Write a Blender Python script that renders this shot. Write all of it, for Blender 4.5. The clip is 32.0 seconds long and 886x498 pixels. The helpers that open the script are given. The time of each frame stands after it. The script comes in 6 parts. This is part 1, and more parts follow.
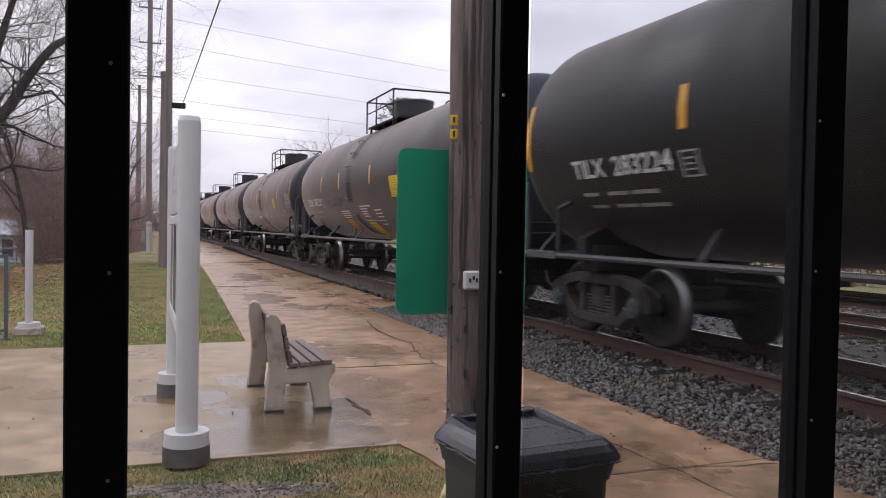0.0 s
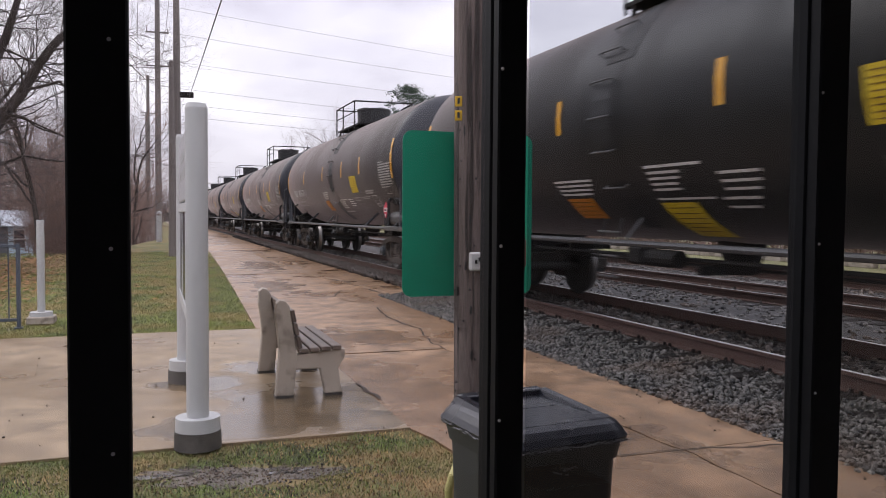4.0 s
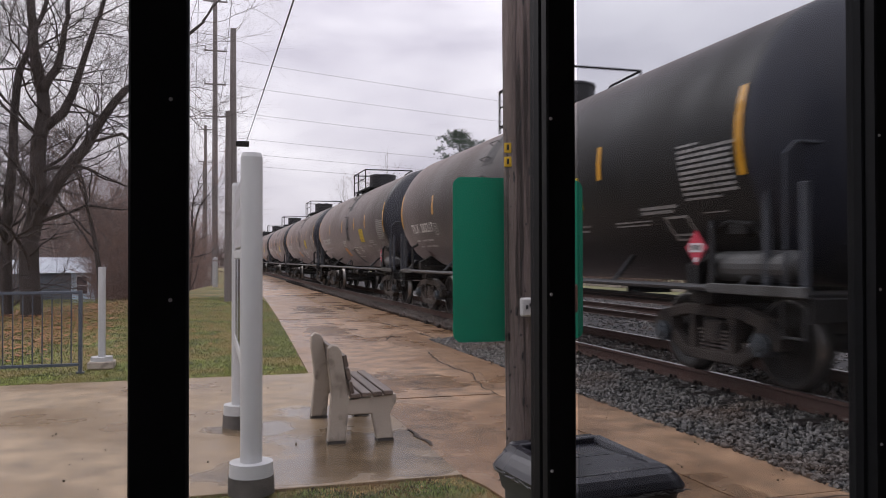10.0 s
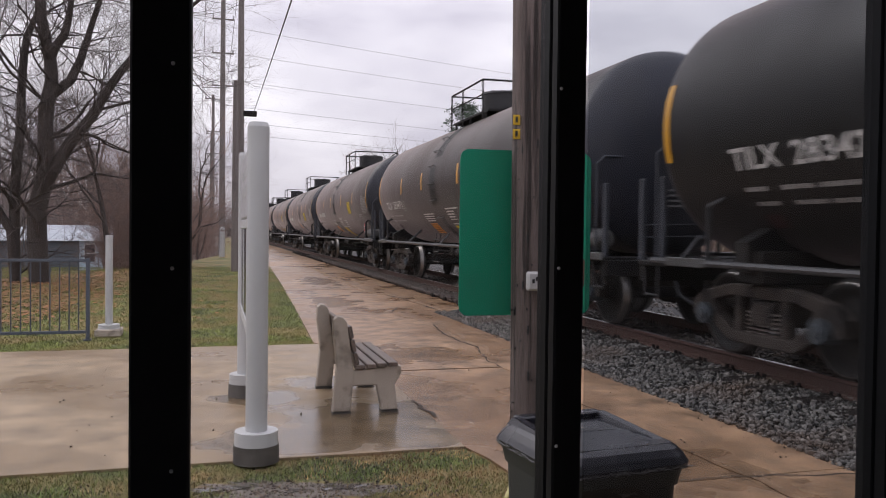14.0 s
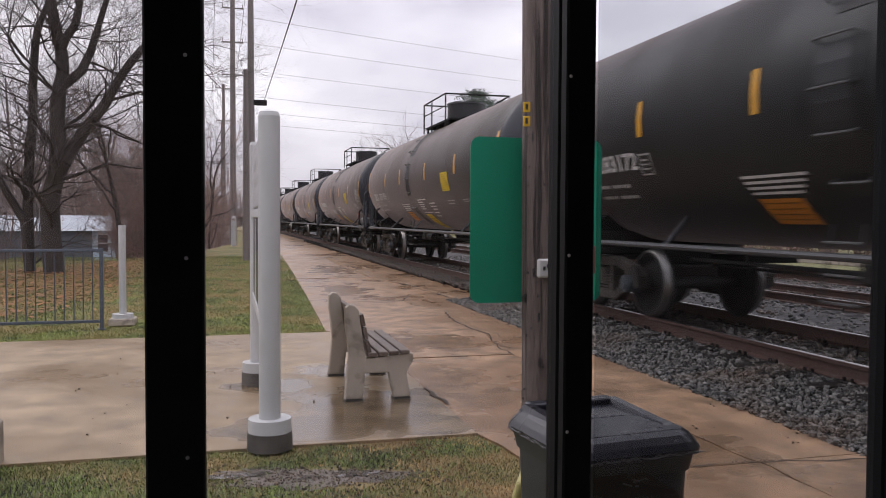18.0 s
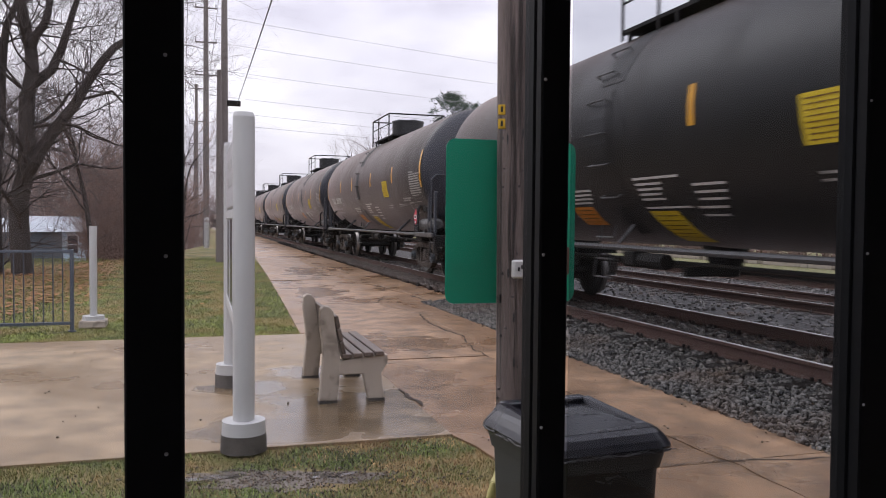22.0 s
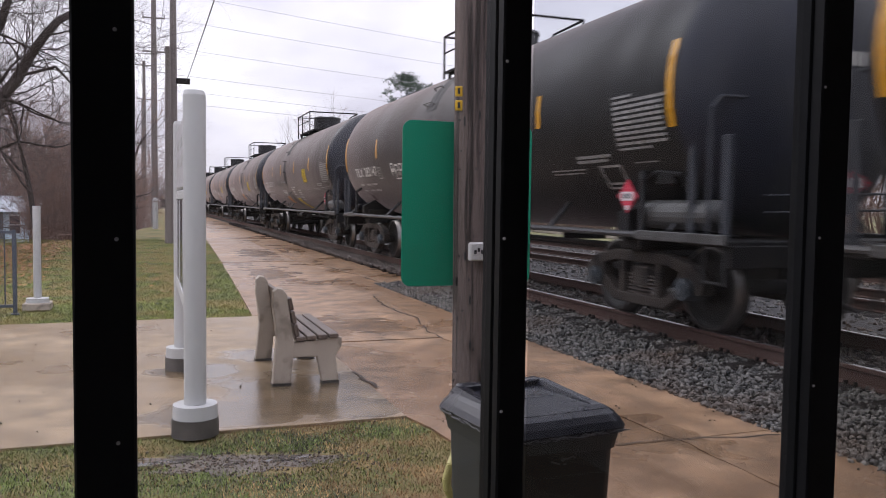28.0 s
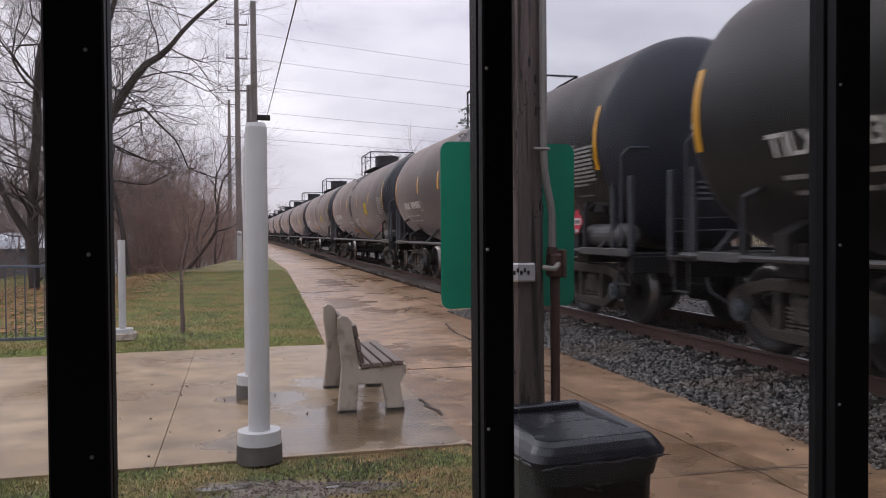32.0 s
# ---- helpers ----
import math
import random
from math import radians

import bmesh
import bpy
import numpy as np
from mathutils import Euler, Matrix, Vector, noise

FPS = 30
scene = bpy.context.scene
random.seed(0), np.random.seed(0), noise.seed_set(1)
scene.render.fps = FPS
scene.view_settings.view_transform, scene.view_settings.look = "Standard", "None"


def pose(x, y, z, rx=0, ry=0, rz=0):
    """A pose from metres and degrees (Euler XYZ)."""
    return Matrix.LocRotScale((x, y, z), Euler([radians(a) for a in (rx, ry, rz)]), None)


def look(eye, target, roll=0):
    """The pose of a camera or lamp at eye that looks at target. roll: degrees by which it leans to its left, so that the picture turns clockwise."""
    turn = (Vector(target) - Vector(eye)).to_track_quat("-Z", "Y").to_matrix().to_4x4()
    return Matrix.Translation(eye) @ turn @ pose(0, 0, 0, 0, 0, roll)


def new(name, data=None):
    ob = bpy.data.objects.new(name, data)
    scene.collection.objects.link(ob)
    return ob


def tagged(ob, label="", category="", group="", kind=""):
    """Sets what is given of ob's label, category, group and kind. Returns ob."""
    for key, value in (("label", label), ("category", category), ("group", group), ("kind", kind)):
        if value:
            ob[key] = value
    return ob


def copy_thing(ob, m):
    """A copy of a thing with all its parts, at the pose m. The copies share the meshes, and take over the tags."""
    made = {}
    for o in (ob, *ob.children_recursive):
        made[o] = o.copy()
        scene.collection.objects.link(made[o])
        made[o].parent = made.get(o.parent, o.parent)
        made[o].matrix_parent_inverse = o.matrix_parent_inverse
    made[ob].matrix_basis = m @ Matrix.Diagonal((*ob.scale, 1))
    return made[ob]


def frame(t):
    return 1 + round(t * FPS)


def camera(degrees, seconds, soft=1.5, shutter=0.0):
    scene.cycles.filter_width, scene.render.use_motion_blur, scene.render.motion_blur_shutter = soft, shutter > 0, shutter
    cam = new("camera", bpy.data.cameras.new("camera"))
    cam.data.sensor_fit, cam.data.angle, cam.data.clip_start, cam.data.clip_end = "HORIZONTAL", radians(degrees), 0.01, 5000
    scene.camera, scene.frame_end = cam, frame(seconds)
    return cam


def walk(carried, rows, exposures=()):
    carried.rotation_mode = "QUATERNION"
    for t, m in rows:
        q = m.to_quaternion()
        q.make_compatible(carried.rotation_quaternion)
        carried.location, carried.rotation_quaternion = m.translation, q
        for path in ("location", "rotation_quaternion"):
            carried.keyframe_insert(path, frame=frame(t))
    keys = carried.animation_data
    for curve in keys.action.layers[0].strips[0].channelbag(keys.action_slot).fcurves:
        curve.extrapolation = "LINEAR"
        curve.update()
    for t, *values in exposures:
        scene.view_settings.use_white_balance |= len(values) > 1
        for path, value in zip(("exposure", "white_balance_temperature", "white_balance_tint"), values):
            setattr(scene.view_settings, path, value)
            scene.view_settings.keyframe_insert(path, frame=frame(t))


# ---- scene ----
cam = camera(57.7, 32.0, soft=0.6, shutter=0.22)

PATH = [
    (0, (0.17, 0.007, 1.587), (0.87, 1.88, 1.537), 1.0),
    (0.5, (0.168, -0.004, 1.585), (0.867, 1.869, 1.539), 1.2),
    (1, (0.169, -0.008, 1.585), (0.873, 1.863, 1.538), 1.2),
    (1.5, (0.172, -0.007, 1.581), (0.867, 1.867, 1.529), 1.1),
    (2, (0.173, -0.014, 1.578), (0.865, 1.861, 1.519), 0.9),
    (2.5, (0.172, -0.009, 1.574), (0.849, 1.871, 1.505), 0.6),
    (3, (0.171, -0.008, 1.574), (0.847, 1.873, 1.497), 0.4),
    (3.5, (0.177, -0.004, 1.57), (0.863, 1.873, 1.487), 0.3),
    (5.5, (0.186, 0.003, 1.568), (0.808, 1.902, 1.497), 0.7),
    (6, (0.189, 0.004, 1.57), (0.805, 1.906, 1.529), 0.4),
    (6.5, (0.19, 0.004, 1.571), (0.802, 1.907, 1.539), 0.0),
    (7, (0.185, 0.002, 1.571), (0.763, 1.917, 1.551), 0.1),
    (7.5, (0.182, -0.001, 1.573), (0.748, 1.917, 1.57), 0.2),
    (8, (0.182, -0.005, 1.573), (0.748, 1.913, 1.575), 0.2),
    (8.5, (0.18, -0.008, 1.574), (0.745, 1.911, 1.582), 0.2),
    (9, (0.178, -0.011, 1.575), (0.742, 1.908, 1.59), 0.1),
    (9.5, (0.177, -0.01, 1.578), (0.737, 1.91, 1.6), -0.1),
    (10, (0.18, -0.009, 1.577), (0.738, 1.912, 1.602), -0.1),
    (10.5, (0.18, -0.012, 1.576), (0.738, 1.909, 1.597), -0.2),
    (11, (0.178, -0.016, 1.576), (0.719, 1.909, 1.6), -0.2),
    (11.5, (0.177, -0.015, 1.576), (0.713, 1.912, 1.597), -0.1),
    (12, (0.176, -0.016, 1.577), (0.706, 1.912, 1.592), -0.2),
    (12.5, (0.176, -0.015, 1.574), (0.711, 1.912, 1.576), 0.0),
    (13, (0.18, -0.013, 1.575), (0.715, 1.914, 1.571), 0.3),
    (13.5, (0.181, -0.002, 1.574), (0.722, 1.923, 1.547), 0.4),
    (14, (0.186, 0.009, 1.575), (0.728, 1.933, 1.533), 0.7),
    (14.5, (0.187, 0.014, 1.574), (0.726, 1.939, 1.528), 0.7),
    (15, (0.187, 0.014, 1.574), (0.727, 1.938, 1.517), 0.6),
    (15.5, (0.184, 0.012, 1.573), (0.728, 1.935, 1.504), 0.8),
    (17.5, (0.183, -0.005, 1.575), (0.706, 1.924, 1.497), 0.5),
    (18, (0.184, 0.001, 1.576), (0.7, 1.932, 1.503), 0.3),
    (18.5, (0.182, 0.0, 1.575), (0.7, 1.931, 1.506), 0.3),
    (19, (0.176, 0.0, 1.574), (0.699, 1.929, 1.508), 0.3),
    (19.5, (0.172, 0.0, 1.575), (0.697, 1.929, 1.521), 0.2),
    (20, (0.174, -0.005, 1.574), (0.697, 1.925, 1.527), 0.3),
    (20.5, (0.177, -0.002, 1.572), (0.712, 1.924, 1.523), 0.4),
    (21, (0.174, -0.012, 1.573), (0.711, 1.914, 1.515), 0.4),
    (21.5, (0.173, -0.016, 1.576), (0.715, 1.908, 1.513), 0.5),
    (22, (0.175, -0.018, 1.572), (0.752, 1.896, 1.505), 0.5),
    (22.5, (0.179, -0.024, 1.572), (0.793, 1.878, 1.497), 0.3),
    (23, (0.182, -0.021, 1.571), (0.821, 1.872, 1.475), 0.1),
    (23.5, (0.18, -0.012, 1.569), (0.838, 1.874, 1.464), 0.1),
    (24, (0.174, -0.007, 1.568), (0.854, 1.87, 1.453), 0.1),
    (24.5, (0.169, -0.009, 1.57), (0.859, 1.864, 1.446), 0.3),
    (25, (0.171, -0.008, 1.569), (0.87, 1.862, 1.447), 0.5),
    (25.5, (0.168, -0.011, 1.569), (0.879, 1.854, 1.446), 0.6),
    (27.5, (0.175, 0.003, 1.569), (0.887, 1.867, 1.441), 0.9),
    (28, (0.17, -0.001, 1.574), (0.856, 1.874, 1.463), 0.8),
    (28.5, (0.166, 0.001, 1.569), (0.834, 1.884, 1.472), 1.1),
    (29, (0.173, -0.006, 1.566), (0.823, 1.883, 1.469), 1.2),
    (29.5, (0.207, -0.01, 1.565), (0.84, 1.884, 1.462), 1.3),
    (30, (0.247, -0.02, 1.569), (0.852, 1.884, 1.466), 1.4),
    (30.5, (0.281, -0.023, 1.567), (0.787, 1.91, 1.48), 1.0),
    (31, (0.311, -0.022, 1.563), (0.803, 1.916, 1.504), 0.2),
    (31.5, (0.31, -0.019, 1.561), (0.805, 1.918, 1.519), 0.1),
    (32, (0.317, -0.019, 1.549), (0.815, 1.918, 1.508), -0.4),
]
walk(cam, [(t, look(eye, target, roll)) for t, eye, target, roll in PATH], [(0, 0.1, 6400, 16), (3, 0.12, 6400, 16), (7, -0.14, 6500, 16), (12, -0.18, 6500, 16), (15, -0.06, 6500, 16), (20, -0.04, 6500, 16), (24, 0.18, 6250, 15), (29.5, 0.1, 6350, 16), (32, -0.1, 6400, 16)])

# ---- light ----
world = bpy.data.worlds.new("overcast")
scene.world = world
world.use_nodes = True
wn, wl = world.node_tree.nodes, world.node_tree.links
wn.clear()
w_out = wn.new("ShaderNodeOutputWorld")
w_bg = wn.new("ShaderNodeBackground")
w_sky = wn.new("ShaderNodeTexSky")
w_sky.sky_type = "NISHITA"
w_sky.sun_disc = False
w_sky.sun_elevation, w_sky.sun_rotation = radians(34), radians(-35)
w_sky.dust_density, w_sky.air_density = 3.0, 1.0
w_co = wn.new("ShaderNodeTexCoord")
w_map = wn.new("ShaderNodeMapping")
w_map.inputs["Scale"].default_value = (1.0, 1.0, 3.2)
w_n1 = wn.new("ShaderNodeTexNoise")
w_n1.inputs["Scale"].default_value, w_n1.inputs["Detail"].default_value, w_n1.inputs["Roughness"].default_value = 3.2, 6.0, 0.52
w_ramp = wn.new("ShaderNodeValToRGB")
w_ramp.color_ramp.elements[0].position, w_ramp.color_ramp.elements[1].position = 0.33, 0.66
w_ramp.color_ramp.elements[0].color = (8.2, 7.9, 9.0, 1)
w_ramp.color_ramp.elements[1].color = (13.3, 13.0, 13.6, 1)
w_mix = wn.new("ShaderNodeMix")
w_mix.data_type = "RGBA"
w_mix.inputs["Factor"].default_value = 0.93
wl.new(w_co.outputs["Generated"], w_map.inputs["Vector"])
wl.new(w_map.outputs["Vector"], w_n1.inputs["Vector"])
wl.new(w_n1.outputs["Fac"], w_ramp.inputs["Fac"])
wl.new(w_sky.outputs["Color"], w_mix.inputs["A"])
wl.new(w_ramp.outputs["Color"], w_mix.inputs["B"])
w_sep = wn.new("ShaderNodeSeparateXYZ")
w_up = wn.new("ShaderNodeMapRange")
w_up.inputs["To Min"].default_value, w_up.inputs["To Max"].default_value = 0.84, 1.8
w_scale = wn.new("ShaderNodeVectorMath")
w_scale.operation = "SCALE"
wl.new(w_co.outputs["Generated"], w_sep.inputs["Vector"])
wl.new(w_sep.outputs["Z"], w_up.inputs["Value"])
wl.new(w_mix.outputs["Result"], w_scale.inputs[0])
wl.new(w_up.outputs["Result"], w_scale.inputs["Scale"])
wl.new(w_scale.outputs["Vector"], w_bg.inputs["Color"])
w_bg.inputs["Strength"].default_value = 0.1
wl.new(w_bg.outputs["Background"], w_out.inputs["Surface"])
sun = new("sun", bpy.data.lights.new("sun", "SUN"))
sun.data.energy, sun.data.angle, sun.data.color = 0.9, radians(25), (1.0, 0.97, 0.93)
sun.matrix_world = look((-20, 30, 30), (0, 0, 0))

# ---- materials ----


def mat(name, col, rough=0.7, metal=0.0, var=0.25, scale=6.0, bump=0.15, spots=None, spot_scale=3.0, spot_at=(0.55, 0.7),
        rvar=0.1, per_object=0.0, stretch=(1, 1, 1), spot_rough=None, bump_scale=None, island=0.0, spec=None, bump_dist=0.01, sheen=None):
    """A principled surface with fine grain, broad variation, stains and relief, in object space metres."""
    m = bpy.data.materials.new(name)
    m.use_nodes = True
    n, l = m.node_tree.nodes, m.node_tree.links
    b = n["Principled BSDF"]
    co = n.new("ShaderNodeTexCoord")
    mp = n.new("ShaderNodeMapping")
    mp.inputs["Scale"].default_value = stretch
    l.new(co.outputs["Object"], mp.inputs["Vector"])
    vec = mp.outputs["Vector"]
    fine = n.new("ShaderNodeTexNoise")
    fine.inputs["Scale"].default_value, fine.inputs["Detail"].default_value = scale * 8, 5
    broad = n.new("ShaderNodeTexNoise")
    broad.inputs["Scale"].default_value, broad.inputs["Detail"].default_value = scale * 0.35, 4
    for t in (fine, broad):
        l.new(vec, t.inputs["Vector"])
    add = n.new("ShaderNodeMath")
    add.operation = "ADD"
    l.new(fine.outputs["Fac"], add.inputs[0])
    l.new(broad.outputs["Fac"], add.inputs[1])
    last = add.outputs[0]
    if per_object or island:
        src = n.new("ShaderNodeNewGeometry").outputs["Random Per Island"] if island else n.new("ShaderNodeObjectInfo").outputs["Random"]
        mul = n.new("ShaderNodeMath")
        mul.operation = "MULTIPLY_ADD"
        mul.inputs[1].default_value, mul.inputs[2].default_value = 2 * (island or per_object), -(island or per_object)
        l.new(src, mul.inputs[0])
        more = n.new("ShaderNodeMath")
        more.operation = "ADD"
        l.new(last, more.inputs[0])
        l.new(mul.outputs[0], more.inputs[1])
        last = more.outputs[0]
    ramp = n.new("ShaderNodeMapRange")
    ramp.inputs["From Min"].default_value, ramp.inputs["From Max"].default_value = 0.6, 1.4
    ramp.inputs["To Min"].default_value, ramp.inputs["To Max"].default_value = 1 - var, 1 + var
    ramp.clamp = False
    l.new(last, ramp.inputs["Value"])
    tint = n.new("ShaderNodeVectorMath")
    tint.operation = "SCALE"
    tint.inputs[0].default_value = col
    l.new(ramp.outputs["Result"], tint.inputs["Scale"])
    colour, rough_src = tint.outputs["Vector"], None
    if spots:
        sp = n.new("ShaderNodeTexNoise")
        sp.inputs["Scale"].default_value, sp.inputs["Detail"].default_value = spot_scale, 6
        l.new(vec, sp.inputs["Vector"])
        sr = n.new("ShaderNodeMapRange")
        sr.inputs["From Min"].default_value, sr.inputs["From Max"].default_value = spot_at
        l.new(sp.outputs["Fac"], sr.inputs["Value"])
        mix = n.new("ShaderNodeMix")
        mix.data_type = "RGBA"
        l.new(sr.outputs["Result"], mix.inputs["Factor"])
        l.new(colour, mix.inputs["A"])
        mix.inputs["B"].default_value = (*spots, 1)
        colour = mix.outputs["Result"]
        if spot_rough is not None:
            rr = n.new("ShaderNodeMapRange")
            rr.inputs["To Min"].default_value, rr.inputs["To Max"].default_value = rough, spot_rough
            l.new(sr.outputs["Result"], rr.inputs["Value"])
            rough_src = rr.outputs["Result"]
    l.new(colour, b.inputs["Base Color"])
    if rough_src is None:
        rr = n.new("ShaderNodeMapRange")
        rr.inputs["To Min"].default_value, rr.inputs["To Max"].default_value = max(0.02, rough - rvar), min(1, rough + rvar)
        l.new(broad.outputs["Fac"], rr.inputs["Value"])
        rough_src = rr.outputs["Result"]
    l.new(rough_src, b.inputs["Roughness"])
    b.inputs["Metallic"].default_value = metal
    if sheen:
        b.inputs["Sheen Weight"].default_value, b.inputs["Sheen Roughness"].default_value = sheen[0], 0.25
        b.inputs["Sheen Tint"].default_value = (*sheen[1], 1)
    if spec is not None:
        b.inputs["Specular IOR Level"].default_value = spec
    if bump:
        bt = fine
        if bump_scale:
            bt = n.new("ShaderNodeTexNoise")
            bt.inputs["Scale"].default_value, bt.inputs["Detail"].default_value = bump_scale, 4
            l.new(vec, bt.inputs["Vector"])
        bp = n.new("ShaderNodeBump")
        bp.inputs["Strength"].default_value, bp.inputs["Distance"].default_value = bump, bump_dist
        l.new(bt.outputs["Fac"], bp.inputs["Height"])
        l.new(bp.outputs["Normal"], b.inputs["Normal"])
    return m


def wetted(m, pools, dark=0.62, gloss=0.1, ragged_by=1.0):
    """Soaked patches with ragged rims on a concrete surface: rows of centre and half-axes, in metres."""
    n, l = m.node_tree.nodes, m.node_tree.links
    b = n["Principled BSDF"]
    co = n.new("ShaderNodeTexCoord").outputs["Object"]
    rag = n.new("ShaderNodeTexNoise")
    rag.inputs["Scale"].default_value, rag.inputs["Detail"].default_value = 1.7, 7
    l.new(co, rag.inputs["Vector"])
    near = None
    for x, y, rx, ry in pools:
        mp = n.new("ShaderNodeMapping")
        mp.vector_type = "TEXTURE"
        mp.inputs["Location"].default_value, mp.inputs["Scale"].default_value = (x, y, 0), (rx, ry, 50)
        ln = n.new("ShaderNodeVectorMath")
        ln.operation = "LENGTH"
        l.new(co, mp.inputs["Vector"])
        l.new(mp.outputs["Vector"], ln.inputs[0])
        if near is None:
            near = ln.outputs["Value"]
        else:
            mn = n.new("ShaderNodeMath")
            mn.operation = "MINIMUM"
            l.new(near, mn.inputs[0])
            l.new(ln.outputs["Value"], mn.inputs[1])
            near = mn.outputs[0]
    off = n.new("ShaderNodeMath")
    off.operation = "MULTIPLY_ADD"
    off.inputs[1].default_value = ragged_by
    l.new(rag.outputs["Fac"], off.inputs[0])
    l.new(near, off.inputs[2])
    mask = n.new("ShaderNodeMapRange")
    mask.inputs["From Min"].default_value, mask.inputs["From Max"].default_value = 1.0 + 0.5 * ragged_by, 0.7 + 0.5 * ragged_by
    l.new(off.outputs[0], mask.inputs["Value"])
    old_c, old_r = b.inputs["Base Color"].links[0].from_socket, b.inputs["Roughness"].links[0].from_socket
    sc = n.new("ShaderNodeVectorMath")
    sc.operation = "SCALE"
    sc.inputs["Scale"].default_value = dark
    l.new(old_c, sc.inputs[0])
    mc = n.new("ShaderNodeMix")
    mc.data_type = "RGBA"
    l.new(mask.outputs["Result"], mc.inputs["Factor"])
    l.new(old_c, mc.inputs["A"])
    l.new(sc.outputs["Vector"], mc.inputs["B"])
    l.new(mc.outputs["Result"], b.inputs["Base Color"])
    mr = n.new("ShaderNodeMix")
    l.new(mask.outputs["Result"], mr.inputs[0])
    l.new(old_r, mr.inputs[2])
    mr.inputs[3].default_value = gloss
    l.new(mr.outputs[0], b.inputs["Roughness"])
    return m


BLACK_METAL = mat("black_anodised_metal", (0.009, 0.0095, 0.0115), 0.6, 0.0, 0.3, 4, 0.03, spec=0.12)
SCREW = mat("bright_screw", (0.6, 0.6, 0.6), 0.35, 1.0, 0.1)
# unseen interior, kept pale so bounced light lifts mullions and pane reflections
LINING = mat("pale_bounce_lining", (0.5, 0.5, 0.51), 0.7)
FLOOR_IN = mat("shelter_floor", (0.4, 0.39, 0.38), 0.6)
SLAB = wetted(mat("wet_pale_concrete", (0.275, 0.2, 0.122), 0.5, 0, 0.75, 9, 0.5, (0.225, 0.156, 0.09), 0.45, (0.44, 0.60), spot_rough=0.25, spec=0.45, bump_dist=0.003),
              ((1.45, 6.75, 0.95, 0.75), (0.75, 6.1, 0.8, 0.45), (0.55, 7.7, 0.5, 0.35), (1.5, 8.4, 0.6, 0.5), (1.6, 6.0, 0.5, 0.4)), 0.58, 0.1, 1.8)
WALKWAY = wetted(mat("wet_brown_concrete", (0.316, 0.196, 0.112), 0.45, 0, 1.0, 10, 0.9, (0.238, 0.138, 0.074), 0.55, (0.44, 0.62), spot_rough=0.22, per_object=0.08, spec=0.5, bump_dist=0.005),
                 ((2.2, 7.2, 0.5, 1.5), (2.6, 10.0, 0.7, 0.9), (3.4, 4.6, 0.5, 0.6), (2.7, 18.0, 0.6, 2.0), (3.2, 25.0, 0.7, 2.5)), 0.85, 0.12, 3.0)
DIRT = mat("damp_dirt", (0.09, 0.07, 0.05), 0.8, 0, 0.3, 2)
CRACK = mat("dark_crack_filling", (0.05, 0.037, 0.028), 0.9, 0, 0.3, 9)
CRUMB = mat("pale_crumbled_edge", (0.42, 0.31, 0.22), 0.8, 0, 0.3, 9)
MUD = mat("muddy_puddle_ground", (0.165, 0.14, 0.118), 0.65, 0, 0.6, 9, 1.0, (0.1, 0.085, 0.074), 4.5, (0.5, 0.58), bump_dist=0.02, spot_rough=0.12, spec=0.35)
LAWN = mat("lawn_soil", (0.11, 0.12, 0.04), 0.9, 0, 0.8, 4, 0.5, (0.24, 0.175, 0.075), 0.9, (0.46, 0.56), bump_scale=45, bump_dist=0.03)
BLADES = mat("grass_blades", (0.18, 0.212, 0.05), 0.6, 0, 0.7, 2, 0, (0.26, 0.23, 0.075), 0.9, (0.46, 0.57), island=0.9)
CLOD = mat("brown_mud_clod", (0.12, 0.09, 0.065), 0.7, 0, 0.4, 6, 0.2, island=0.8)
# BLADES darkened, with the shade beside the shelter put into the colour
GRASS_NEAR = mat("shade_toned_near_grass", (0.115, 0.155, 0.036), 0.6, 0, 0.7, 2, 0, (0.17, 0.165, 0.05), 0.9, (0.46, 0.57), island=0.9)
WATER = mat("still_muddy_water", (0.09, 0.08, 0.07), 0.04, 0, 0.2, 3, 0)
STRAW = mat("dead_straw_grass", (0.4, 0.27, 0.13), 0.75, 0, 0.5, 2, 0, (0.2, 0.105, 0.05), 1.5, (0.45, 0.6), island=0.8)
DARK_PIPE = mat("dark_grey_pipe", (0.026, 0.0265, 0.028), 0.55, 0.2, 0.25, 3, 0.1)
LEAF_LITTER = mat("fallen_leaves", (0.27, 0.12, 0.045), 0.8, 0, 0.3, 2, 0, island=0.6)
STONE = mat("grey_ballast_stone", (0.116, 0.109, 0.098), 0.5, 0, 0.3, 5, 0.2, (0.15, 0.105, 0.075), 0.8, (0.52, 0.72), island=1.5)
STONE_DARK = mat("rusty_brown_ballast_stone", (0.085, 0.066, 0.055), 0.7, 0, 0.3, 5, 0.2, island=0.6)
BALLAST = mat("ballast_bed", (0.05, 0.045, 0.042), 0.8, 0, 0.4, 3, 0.6, bump_scale=22, bump_dist=0.04)
TIE = mat("dark_creosoted_timber", (0.022, 0.018, 0.016), 0.85, 0, 0.35, 3, 0.4, stretch=(1, 6, 6), spec=0.15)
RAIL_RUST = mat("rusty_rail_side", (0.085, 0.046, 0.035), 0.75, 0.2, 0.3, 4, 0.25)
RAIL_TOP = mat("worn_rail_head", (0.45, 0.43, 0.42), 0.28, 1.0, 0.12, 4, 0.03)
